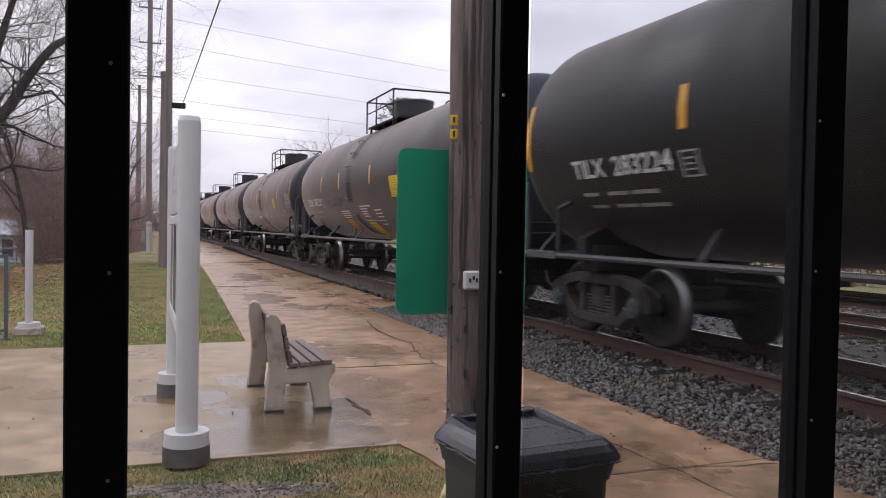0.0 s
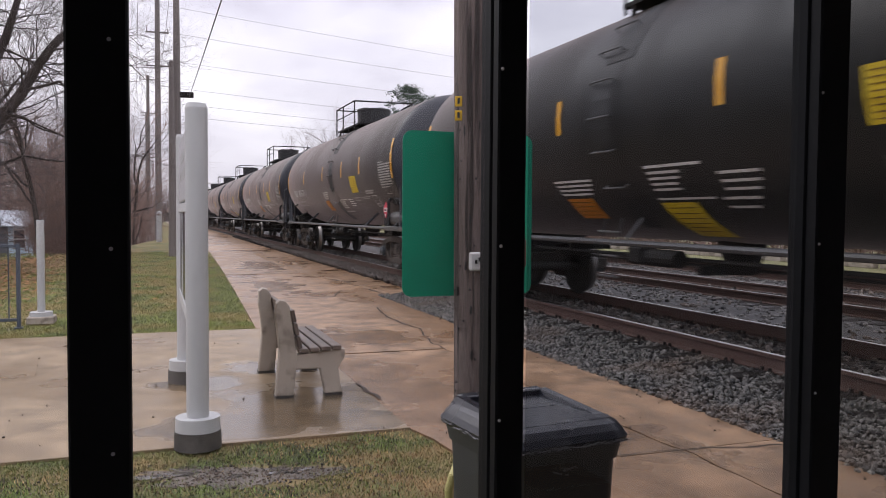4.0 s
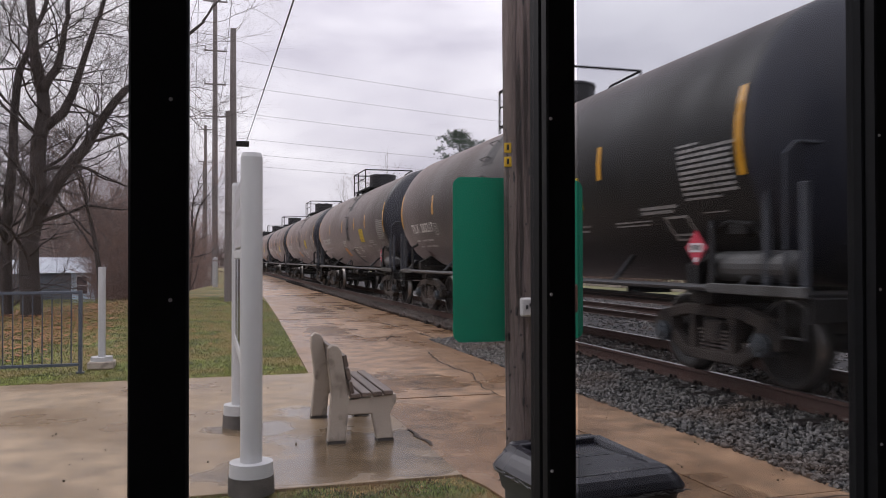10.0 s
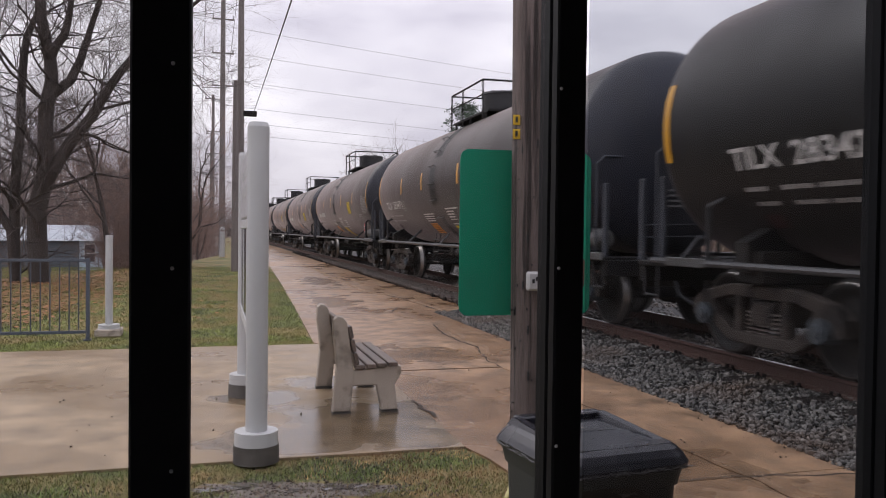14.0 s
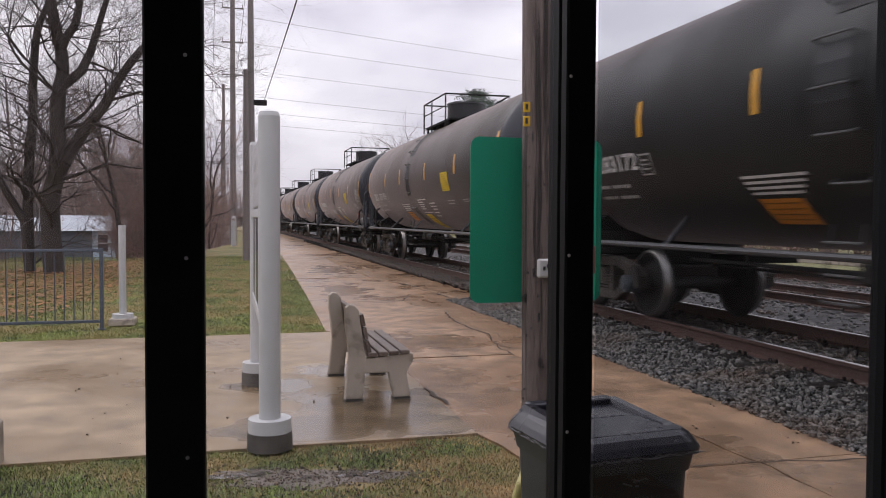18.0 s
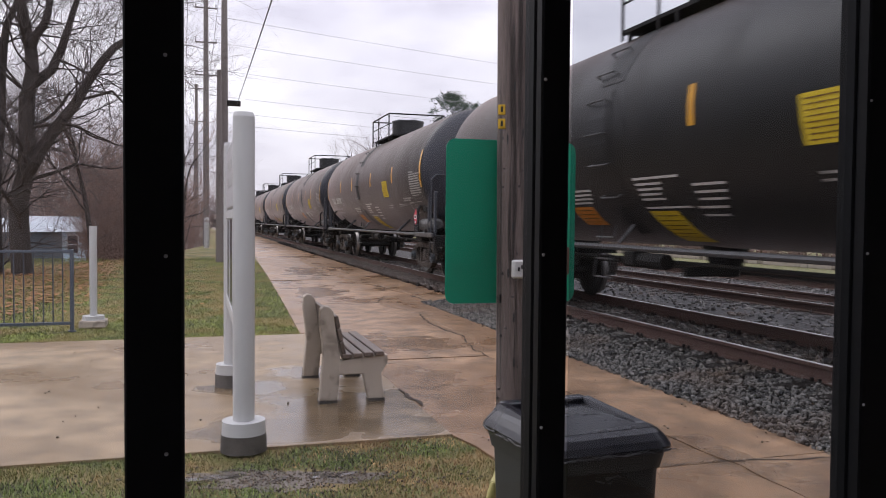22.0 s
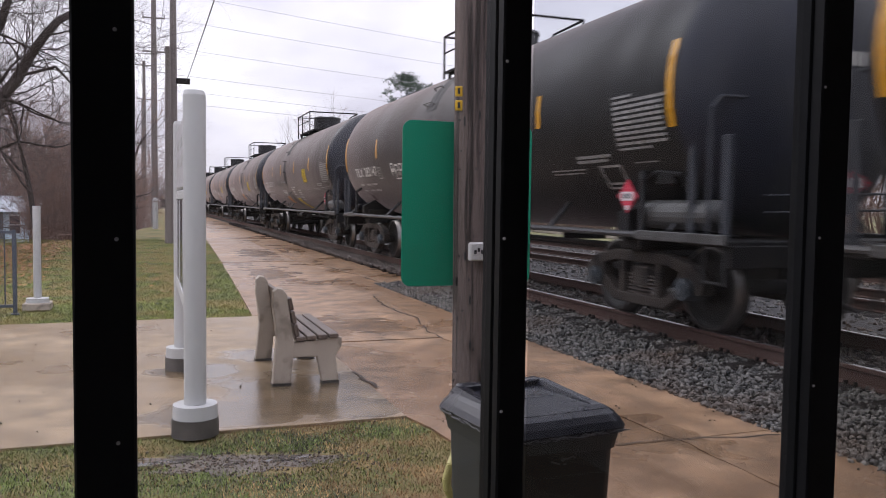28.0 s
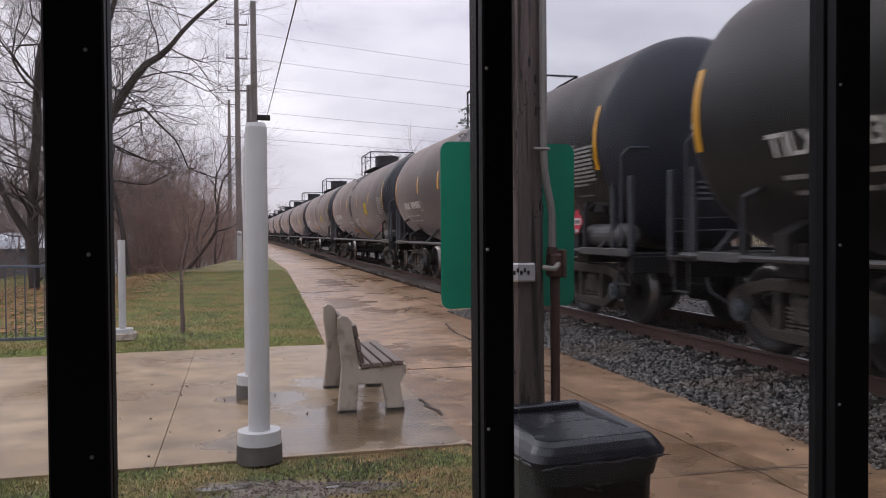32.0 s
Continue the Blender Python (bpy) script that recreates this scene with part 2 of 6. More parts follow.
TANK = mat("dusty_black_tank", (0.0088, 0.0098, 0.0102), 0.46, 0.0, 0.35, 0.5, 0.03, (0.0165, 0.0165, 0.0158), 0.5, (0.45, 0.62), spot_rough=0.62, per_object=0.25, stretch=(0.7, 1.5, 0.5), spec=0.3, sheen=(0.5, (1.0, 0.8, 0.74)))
# same tank, with the bluish shading of its end faces put into the colour
TANK_HEAD = mat("bluish_shade_tank_head", (0.019, 0.022, 0.034), 0.5, 0, 0.3, 0.8, 0.05, (0.026, 0.028, 0.036), 0.9, (0.45, 0.6))
UNDER = mat("grimy_underframe", (0.011, 0.0105, 0.0105), 0.7, 0.0, 0.35, 2.5, 0.2, (0.028, 0.024, 0.021), 3, (0.5, 0.7), spec=0.25)
TRUCK = mat("dusty_brown_truck_casting", (0.056, 0.046, 0.039), 0.8, 0.0, 0.3, 6, 0.3, (0.018, 0.016, 0.015), 4, (0.5, 0.65), spec=0.25)
WHEEL = mat("dark_wheel_steel", (0.017, 0.0155, 0.0145), 0.65, 0.0, 0.25, 3, 0.1)
TREAD = mat("bright_wheel_rim", (0.2, 0.19, 0.18), 0.35, 1.0, 0.15, 3, 0.05)
BEARING = mat("pale_blue_bearing_cap", (0.065, 0.08, 0.092), 0.6, 0, 0.3, 6, 0.1, (0.04, 0.04, 0.04), 9, (0.5, 0.65))
LITTER_SOIL = mat("leaf_strewn_earth", (0.17, 0.1, 0.05), 0.9, 0, 0.7, 3, 0.5, (0.1, 0.1, 0.04), 0.8, (0.48, 0.56))
SPRING = mat("dusty_spring_steel", (0.15, 0.125, 0.11), 0.6, 0.3, 0.2)
PIPE_GREY = mat("grey_side_sill_pipe", (0.07, 0.07, 0.073), 0.5, 0.3, 0.2, 2, 0.1)
YELLOW = mat("yellow_reflector", (0.76, 0.37, 0.015), 0.3, 0, 0.12, 3, 0.02, spec=0.8)
YELLOW_P = mat("yellow_placard", (0.70, 0.52, 0.02), 0.5, 0, 0.1, 3, 0.02)
ORANGE_P = mat("orange_placard", (0.62, 0.23, 0.02), 0.5, 0, 0.15, 3, 0.02)
WHITE_PRINT = mat("faded_white_stencil", (0.62, 0.61, 0.58), 0.6, 0, 0.2, 6, 0.02)
PALE_PRINT = mat("worn_pale_stencil", (0.36, 0.355, 0.34), 0.6, 0, 0.3, 6, 0.02)
LADDER_STAIN = mat("sooty_ladder_stain", (0.009, 0.0095, 0.011), 0.5, 0, 0.3, 3, 0.02)
GREY_PRINT = mat("faint_grey_stencil", (0.15, 0.15, 0.145), 0.6, 0, 0.2, 6, 0.02)
PLACARD_RED = mat("red_hazard_placard", (0.65, 0.05, 0.09), 0.45, 0, 0.1, 6, 0.02)
FADED_RED = mat("faded_dark_red_plate", (0.05, 0.022, 0.022), 0.6, 0, 0.3, 8, 0.02)
ORANGE_INK = mat("dull_brown_print", (0.16, 0.075, 0.01), 0.6, 0, 0.3, 10, 0)
SPILL = mat("brown_spill_stain", (0.035, 0.03, 0.027), 0.6, 0, 0.5, 1.2, 0.03, (0.016, 0.0165, 0.018), 1.6, (0.4, 0.58), stretch=(1, 3, 0.6), spec=0.3)
RUNG = mat("worn_grey_rung", (0.12, 0.12, 0.12), 0.5, 0.3, 0.3, 5, 0.05)
POST_GREY = mat("dark_blue_grey_post", (0.045, 0.05, 0.06), 0.5, 0.1, 0.3, 3, 0.08)
SILL = mat("pale_grey_sill", (0.085, 0.085, 0.083), 0.5, 0.1, 0.35, 3, 0.1, (0.05, 0.048, 0.045), 4, (0.5, 0.64))
PLACARD_WHITE = mat("white_hazard_placard", (0.8, 0.76, 0.76), 0.45, 0, 0.05, 6, 0.02)
DOME = mat("dark_manway_housing", (0.022, 0.022, 0.024), 0.5, 0.1, 0.25, 3, 0.1)
WHITE_PAINT = mat("weathered_white_paint", (0.49, 0.495, 0.495), 0.42, 0, 0.08, 2, 0.04, (0.42, 0.42, 0.4), 2.2, (0.5, 0.8))
PANEL = mat("pale_grey_sign_panel", (0.5, 0.5, 0.52), 0.35, 0, 0.06, 2, 0.02)
DARK_GLASS = mat("dark_display_pane", (0.02, 0.025, 0.04), 0.15, 0, 0.1, 2, 0)
BASE_CONC = mat("stained_concrete_base", (0.1, 0.09, 0.08), 0.7, 0, 0.3, 5, 0.4, (0.05, 0.045, 0.04), 3, (0.42, 0.55))
BENCH_CONC = mat("pale_precast_concrete", (0.41, 0.355, 0.295), 0.7, 0, 0.2, 9, 0.25, (0.24, 0.205, 0.17), 5, (0.52, 0.62), bump_dist=0.004)
BENCH_WOOD = mat("weathered_bench_timber", (0.14, 0.106, 0.086), 0.5, 0, 0.45, 5, 0.4, (0.09, 0.075, 0.065), 2, (0.5, 0.7), stretch=(8, 1, 8), per_object=0.2)
POLE_WOOD = mat("weathered_pole_timber", (0.19, 0.145, 0.132), 0.8, 0, 0.7, 4, 1.0, (0.05, 0.038, 0.034), 2.6, (0.52, 0.6), stretch=(13, 13, 0.45))
POLE_FAR = mat("grey_pole_timber", (0.21, 0.185, 0.175), 0.8, 0, 0.25, 1.5, 0.2, stretch=(5, 5, 0.4))
GREEN_SIGN = mat("green_sign_sheet", (0.012, 0.3, 0.175), 0.36, 0, 0.08, 2, 0.02, (0.02, 0.25, 0.15), 9, (0.6, 0.8))
SIGN_EDGE = mat("bare_aluminium", (0.5, 0.5, 0.5), 0.4, 1.0, 0.1)
BIN_PLASTIC = mat("dark_grey_bin_plastic", (0.042, 0.045, 0.046), 0.45, 0, 0.15, 6, 0.12, bump_scale=180, bump_dist=0.002, spec=0.35)
BIN_LID = mat("wet_bin_lid_plastic", (0.016, 0.017, 0.024), 0.27, 0, 0.15, 6, 0.1, bump_scale=60, bump_dist=0.002, spec=0.5)
SCUFF = mat("scuffed_pale_plastic", (0.16, 0.16, 0.17), 0.6, 0, 0.4, 20, 0.2)
RUSTY = mat("rusty_conduit", (0.12, 0.062, 0.048), 0.7, 0.2, 0.35, 6, 0.2)
PLATE = mat("pale_meter_plate", (0.62, 0.61, 0.6), 0.45, 0, 0.1, 8, 0.02)
CONDUIT = mat("beige_grey_conduit", (0.36, 0.33, 0.3), 0.5, 0.1, 0.15, 4, 0.05)
FENCE = mat("blue_grey_fence_paint", (0.075, 0.09, 0.115), 0.45, 0.2, 0.15, 4, 0.05)
WIRE = mat("black_cable", (0.015, 0.015, 0.017), 0.6, 0, 0.1, 4, 0)
WIRE_FAR = mat("grey_power_line", (0.3, 0.3, 0.33), 0.6, 0, 0.1, 4, 0)
BARK = mat("grey_brown_bark", (0.062, 0.051, 0.046), 0.9, 0, 0.35, 3, 0.7, stretch=(3, 3, 0.7), bump_dist=0.03)
TWIG = mat("thin_twigs", (0.115, 0.097, 0.093), 0.9, 0, 0.3, 2, 0)
RED_BARK = mat("reddish_grey_bark", (0.12, 0.09, 0.08), 0.9, 0, 0.35, 3, 0.4, stretch=(3, 3, 0.7), bump_dist=0.02)
BRUSH = mat("reddish_bare_brush", (0.235, 0.16, 0.135), 0.9, 0, 0.3, 0.5, 0, island=0.4)
# distance haze is put into this colour: greyer and less red than BRUSH
BRUSH_FAR = mat("haze_toned_bare_woods", (0.20, 0.165, 0.155), 0.95, 0, 0.25, 0.2, 0, island=0.3)
PINE = mat("dark_pine_needles", (0.035, 0.06, 0.035), 0.8, 0, 0.3, 1, 0, island=0.4)
HOUSE_WALL = mat("pale_blue_siding", (0.6, 0.77, 0.88), 0.7, 0, 0.1, 2, 0.1)
HOUSE_ROOF = mat("pale_grey_shingle_roof", (0.42, 0.46, 0.5), 0.8, 0, 0.2, 3, 0.2)
PORCH = mat("dark_grey_porch_screen", (0.12, 0.14, 0.16), 0.7, 0, 0.3, 2, 0.1)
HOUSE_TRIM = mat("white_house_trim", (0.7, 0.72, 0.74), 0.6, 0, 0.05, 3, 0)
GUARD = mat("pale_yellow_plastic", (0.44, 0.4, 0.15), 0.5, 0, 0.2, 8, 0.03)
TAG_YELLOW = mat("yellow_pole_tag", (0.72, 0.45, 0.03), 0.45, 0, 0.1, 10, 0.02)
DRY_GRASS = mat("far_dry_grass", (0.2, 0.19, 0.08), 0.9, 0, 0.3, 0.4, 0.3)
BLACK_INK = mat("black_ink", (0.02, 0.02, 0.02), 0.6, 0, 0.1, 10, 0)

GLASS = bpy.data.materials.new("clear_window_glass")
GLASS.use_nodes = True
gn, gl = GLASS.node_tree.nodes, GLASS.node_tree.links
gn.clear()
g_out, g_mix, g_tr, g_gl = (gn.new("ShaderNode" + k) for k in ("OutputMaterial", "MixShader", "BsdfTransparent", "BsdfGlossy"))
g_tr.inputs["Color"].default_value = (0.94, 0.95, 0.95, 1)
g_gl.inputs["Roughness"].default_value = 0.02
g_mix.inputs["Fac"].default_value = 0.03
gl.new(g_tr.outputs["BSDF"], g_mix.inputs[1])
gl.new(g_gl.outputs["BSDF"], g_mix.inputs[2])
gl.new(g_mix.outputs["Shader"], g_out.inputs["Surface"])

def tinted_glass(name, tint):
    g = GLASS.copy()
    g.name = name
    g.node_tree.nodes["Transparent BSDF"].inputs["Color"].default_value = (*tint, 1)
    g.node_tree.nodes["Mix Shader"].inputs["Fac"].default_value = 0.055
    return g


GLASS_TINT = tinted_glass("grey_tinted_glass", (0.79, 0.81, 0.825))
GLASS_DARK = tinted_glass("dark_tinted_glass", (0.74, 0.75, 0.745))

# ---- mesh helpers ----


def link_mesh(name, bm, material, smooth=False):
    me = bpy.data.meshes.new(name)
    bm.normal_update()
    bm.to_mesh(me)
    bm.free()
    for m in material if isinstance(material, (list, tuple)) else (material,):
        me.materials.append(m)
    if smooth:
        me.polygons.foreach_set("use_smooth", [True] * len(me.polygons))
    return new(name, me)


def part(name, bm, material, parent, label="", at=None, smooth=False):
    ob = link_mesh(name, bm, material, smooth)
    ob.parent = parent
    if at is not None:
        ob.matrix_basis = at
    return tagged(ob, label) if label else ob


def thing(name, label, category, at=None, group="", kind=""):
    ob = new(name)
    ob.empty_display_size = 0.2
    if at is not None:
        ob.matrix_basis = at
    return tagged(ob, label, category, group, kind)


def solid(name, bm, material, label, category, at=None, group="", kind="", smooth=False):
    ob = link_mesh(name, bm, material, smooth)
    if at is not None:
        ob.matrix_basis = at
    return tagged(ob, label, category, group, kind)


def box(bm, c, s, bevel=0.0, turn=None, seg=1):
    """A box of centre c and size s, edges bevelled, turned about its centre."""
    m = Matrix.Translation(c) @ (turn.to_4x4() if turn else Matrix()) @ Matrix.Diagonal((*s, 1))
    vs = bmesh.ops.create_cube(bm, size=1, matrix=m)["verts"]
    if bevel:
        es = list({e for v in vs for e in v.link_edges})
        bmesh.ops.bevel(bm, geom=es, offset=bevel, segments=seg, affect="EDGES", profile=0.5)
    return bm


def rod(bm, a, b, r, r2=None, seg=10, caps=True):
    """A round bar from a to b."""
    a, b = Vector(a), Vector(b)
    d = b - a
    m = Matrix.Translation((a + b) / 2) @ d.to_track_quat("Z", "Y").to_matrix().to_4x4()
    bmesh.ops.create_cone(bm, cap_ends=caps, segments=seg, radius1=r, radius2=r if r2 is None else r2, depth=d.length, matrix=m)
    return bm


def pipe(bm, pts, r, seg=8):
    for a, b in zip(pts, pts[1:]):
        rod(bm, a, b, r, seg=seg)
    for p in pts[1:-1]:
        bmesh.ops.create_icosphere(bm, subdivisions=1, radius=r * 1.02, matrix=Matrix.Translation(p))
    return bm


def prism(bm, outline, lo, hi, axis="z", bevel=0.0):
    """An outline in the plane across axis, drawn out from lo to hi."""
    def put(p, h):
        return {"z": (p[0], p[1], h), "y": (p[0], h, p[1]), "x": (h, p[0], p[1])}[axis]
    a = [bm.verts.new(put(p, lo)) for p in outline]
    b = [bm.verts.new(put(p, hi)) for p in outline]
    fs = [bm.faces.new(a), bm.faces.new(b)]
    for i in range(len(a)):
        j = (i + 1) % len(a)
        fs.append(bm.faces.new((a[i], a[j], b[j], b[i])))
    bmesh.ops.recalc_face_normals(bm, faces=fs)
    if bevel:
        bmesh.ops.bevel(bm, geom=list({e for f in fs[:2] for e in f.edges}), offset=bevel, segments=2, affect="EDGES", profile=0.5)
    return bm


def B():
    return bmesh.new()


def joined(name, verts, faces, material, label, category, kind="stuff"):
    me = bpy.data.meshes.new(name)
    me.from_pydata(verts, [], faces)
    me.materials.append(material)
    return tagged(new(name, me), label, category, kind=kind)


# ---- ground, walkway and tracks ----
RAIL_Z, TRACK_X = 0.255, 6.57


def sheet(x0, x1, y0, y1, z):
    bm = B()
    bm.faces.new([bm.verts.new(p) for p in ((x0, y0, z), (x1, y0, z), (x1, y1, z), (x0, y1, z))])
    return bm


solid("ground", sheet(-900, 900, -600, 2500, -1.2), DIRT, "damp bare earth reaching to the horizon", "ground", kind="structure")

bm = B()
prism(bm, [(-30, 1.2), (1.6, 1.2), (1.75, 3.0), (1.95, 4.0), (2.04, 4.58), (2.06, 4.9), (2.03, 5.3), (1.957, 5.6), (1.957, 5.62), (-30, 5.62)], -1.25, -0.02)
solid("ground_front", bm, LAWN, "patchy grass strip before the slab", "ground", kind="structure")
bm = B()
prism(bm, [(-60, 11.25), (1.5, 11.25), (1.62, 14), (1.75, 17), (1.95, 22), (2.4, 35), (2.4, 160), (1.6, 160), (0.4, 52), (-1.4, 39), (-4.0, 30), (-7.5, 23), (-14, 18), (-60, 16)], -1.25, -0.02)
solid("ground_lawn", bm, LAWN, "sloping lawn of damp green and brown grass", "ground", kind="structure")

bm = B()
prism(bm, [(-60, 16.01), (-14, 18.01), (-7.5, 23.01), (-4.0, 30.01), (-1.41, 39), (-1.6, 42), (-5.5, 36), (-16, 34), (-60, 34)], -1.25, -0.22)
solid("ground_bank", bm, LITTER_SOIL, "leaf-strewn bank below the lawn", "ground", kind="structure")

slab = thing("pavement_slab", "wet pale concrete slab with a sawn joint", "pavement", kind="structure")
for x0, x1 in ((-8.0, -4.2), (-4.196, -0.232), (-0.228, 1.96)):
    bm = B()
    box(bm, ((x0 + x1) / 2, 8.43, -0.6), (x1 - x0, 5.6, 1.2), 0.003)
    part("slab", bm, SLAB, slab)

walkway = thing("pavement_walkway", "wet brown broken concrete walkway beside the tracks", "pavement", kind="structure")
JOINTS = [-8, -1.8, 4.5, 8.87, 15.15, 21.4, 28.5, 36, 44, 54, 66, 82, 105, 160]
SEAM = [(3.55, -8), (3.52, 4.07), (3.54, 4.46), (3.5, 4.86), (3.46, 6.5), (3.41, 8.81), (3.5, 9.9), (3.64, 10.56), (3.58, 12.16), (3.78, 13.06), (3.45, 14.5), (3.47, 15.14), (4.47, 15.16), (4.51, 16.4), (4.45, 17.2), (4.34, 18.3), (4.35, 19.3), (3.98, 20.0),
        (3.85, 21.6), (3.92, 26.0), (3.9, 28.7), (4.07, 32.5), (3.9, 40), (3.9, 160)]


def left_edge(y):
    return float(np.interp(y, [1, 3, 4, 4.58, 4.9, 5.3, 5.6, 11.2, 11.25, 14, 17, 22, 35, 160], [1.6, 1.75, 1.95, 2.04, 2.06, 2.03, 1.96, 1.962, 1.5, 1.62, 1.75, 1.95, 2.4, 2.4]))


def right_edge(y):
    """The walkway widens towards the rail past its fourth joint."""
    return 4.35 if y < 15.15 else float(np.interp(y, [15, 28, 36, 48, 60], [5.33, 5.27, 5.36, 5.5, 5.58]))


def seam_x(y):
    return float(np.interp(y, [p[1] for p in SEAM], [p[0] for p in SEAM])) + 0.012 * math.sin(y * 9) * math.sin(y * 3.1)


bm = B()
prism(bm, [(left_edge(y), y) for y in (-8, 1, 3, 4, 4.58, 4.9, 5.3, 5.6, 11.2, 11.25, 14, 17, 22, 35, 160)] + [(5.57, 160), (5.57, 60), (5.26, 28), (5.32, 15.16), (4.34, 15.15), (4.34, -8)], -1.2, -0.03)
part("bed", bm, CRACK, walkway)
random.seed(9)
for i, (y0, y1) in enumerate(zip(JOINTS, JOINTS[1:])):
    a0, a1 = y0 + 0.011, y1 - 0.011
    ys = [a0] + [y for y in (1, 3, 4, 4.58, 4.9, 5.3, 5.6, 11.2, 11.25, 14, 17, 22, 35) if a0 < y < a1] + [a1]
    step = 0.11 if y1 < 25 else 1.0
    zs = list(np.arange(a0, a1, step)) + [a1]
    seam = [(seam_x(y), y) for y in zs]
    rim = [(right_edge(y), y) for y in (a1, (a0 + a1) / 2, a0)]
    if y0 >= 36:
        bm = B()
        prism(bm, [(left_edge(y) + 0.002, y) for y in ys] + rim, -0.2, random.uniform(-0.004, 0.004))
        part("slab", bm, WALKWAY, walkway)
        continue
    bm = B()
    prism(bm, [(left_edge(y) + 0.002, y) for y in ys] + [(x - random.uniform(0.001, 0.014), y) for x, y in reversed(seam)], -0.2, random.uniform(-0.004, 0.004))
    part("slab", bm, WALKWAY, walkway)
    bm = B()
    prism(bm, [(x + random.uniform(0.001, 0.012), y) for x, y in seam] + rim, -0.2, random.uniform(-0.006, 0.004))
    part("slab", bm, WALKWAY, walkway)

bm = B()
prism(bm, [(18.1, -60), (160, -60), (160, 420), (18.1, 420)], -1.25, -0.1)
solid("ground_far", bm, DRY_GRASS, "pale dry grass beyond the tracks", "ground", kind="structure")
bm = B()
prism(bm, [(4.35, -1.25), (4.36, -0.01), (4.7, 0.0), (5.15, 0.025), (8.0, 0.025), (8.9, -0.03), (9.6, 0.02), (12.6, 0.02), (13.4, -0.05), (14, 0.0),
           (16.8, 0.0), (18.0, -0.1), (18.2, -1.25)], -60, 15.15, "y")
prism(bm, [(5.6, -1.25), (5.61, -0.05), (5.7, 0.02), (8.0, 0.025), (8.9, -0.03), (9.6, 0.02), (12.6, 0.02), (13.4, -0.05), (14, 0.0),
           (16.8, 0.0), (18.0, -0.1), (18.2, -1.25)], 15.15, 420, "y")
prism(bm, [(5.34, 15.15), (5.6, 15.15), (5.6, 60), (5.59, 60), (5.37, 36), (5.28, 28)], -1.25, 0.005)
solid("ballast_bed", bm, BALLAST, "grey crushed stone bed under the railway tracks", "ballast", kind="structure")

RAIL_SHAPE = [(-0.07, -0.17), (0.07, -0.17), (0.07, -0.158), (0.012, -0.14), (0.01, -0.045), (0.036, -0.035), (0.036, -0.006), (0.028, 0), (-0.028, 0),
              (-0.036, -0.006), (-0.036, -0.035), (-0.01, -0.045), (-0.012, -0.14), (-0.07, -0.158)]
for k, (cx, rz) in enumerate(((TRACK_X, RAIL_Z), (TRACK_X + 4.75, 0.2), (TRACK_X + 9.0, 0.18))):
    track = thing("railway_track", "rusty steel rails on dark timber ties in ballast", "railway track", pose(cx, 0, rz), "parallel railway tracks")
    for sx in (-0.7525, 0.7525):
        bm = B()
        prism(bm, [(x + sx, z) for x, z in RAIL_SHAPE], -60, 420, "y")
        rail = part("rail", bm, [RAIL_RUST, RAIL_TOP], track)
        for f in rail.data.polygons:
            if f.normal.z > 0.9 and f.center.z > -0.01:
                f.material_index = 1
    bm = B()
    for j in range(60 if k == 0 else 0):
        for sx in (-0.7525, 0.7525):
            for dx in (-0.085, 0.085):
                for dy in (-0.05, 0.05):
                    box(bm, (sx + dx, -6 + j * 0.53 + dy, -0.148), (0.03, 0.022, 0.045))
            box(bm, (sx, -6 + j * 0.53, -0.168), (0.3, 0.18, 0.012))
    if k == 0:
        tagged(part("fastenings", bm, TIE, track), kind="stuff")
    else:
        bm.free()
    tie_me = None
    for j in range(120 if k == 0 else 60):
        y = -6 + j * 0.53
        if tie_me is None:
            bm = B()
            box(bm, (0, 0, -0.26), (2.6, 0.22, 0.18), 0.012)
            tie_me = part("tie", bm, TIE, track)
            tie_me.matrix_basis = pose(0, y, 0)
        else:
            t2 = tie_me.copy()
            scene.collection.objects.link(t2)
            t2.matrix_basis = pose(random.uniform(-0.05, 0.05), y + random.uniform(-0.02, 0.02), random.uniform(-0.004, 0.004), 0, 0, random.uniform(-1, 1))

# ---- shelter ----
GY = 1.11
SX0, SX1, SY0, SH = -1.85, 2.7, -2.2, 2.55


# closing surfaces added out of view, behind and around the camera
def wall(name, c, s, m=LINING):
    bm = B()
    box(bm, c, s)
    return solid(name, bm, m, "unseen shelter surface, pale to bounce light", "wall", kind="structure")


wall("floor", ((SX0 + SX1) / 2, (SY0 + GY) / 2, -0.05), (SX1 - SX0, GY - SY0 + 0.2, 0.1), FLOOR_IN)
wall("ceiling", ((SX0 + SX1) / 2, (SY0 + GY) / 2, SH + 0.06), (SX1 - SX0 + 0.3, GY - SY0 + 0.3, 0.12))
wall("wall_south", ((SX0 + SX1) / 2, SY0 - 0.05, SH / 2), (SX1 - SX0, 0.1, SH))
wall("wall_west", (SX0 - 0.05, (SY0 + GY) / 2, SH / 2), (0.1, GY - SY0 + 0.2, SH))
wall("wall_east", (SX1 + 0.05, (SY0 + GY) / 2, SH / 2), (0.1, GY - SY0 + 0.2, SH))

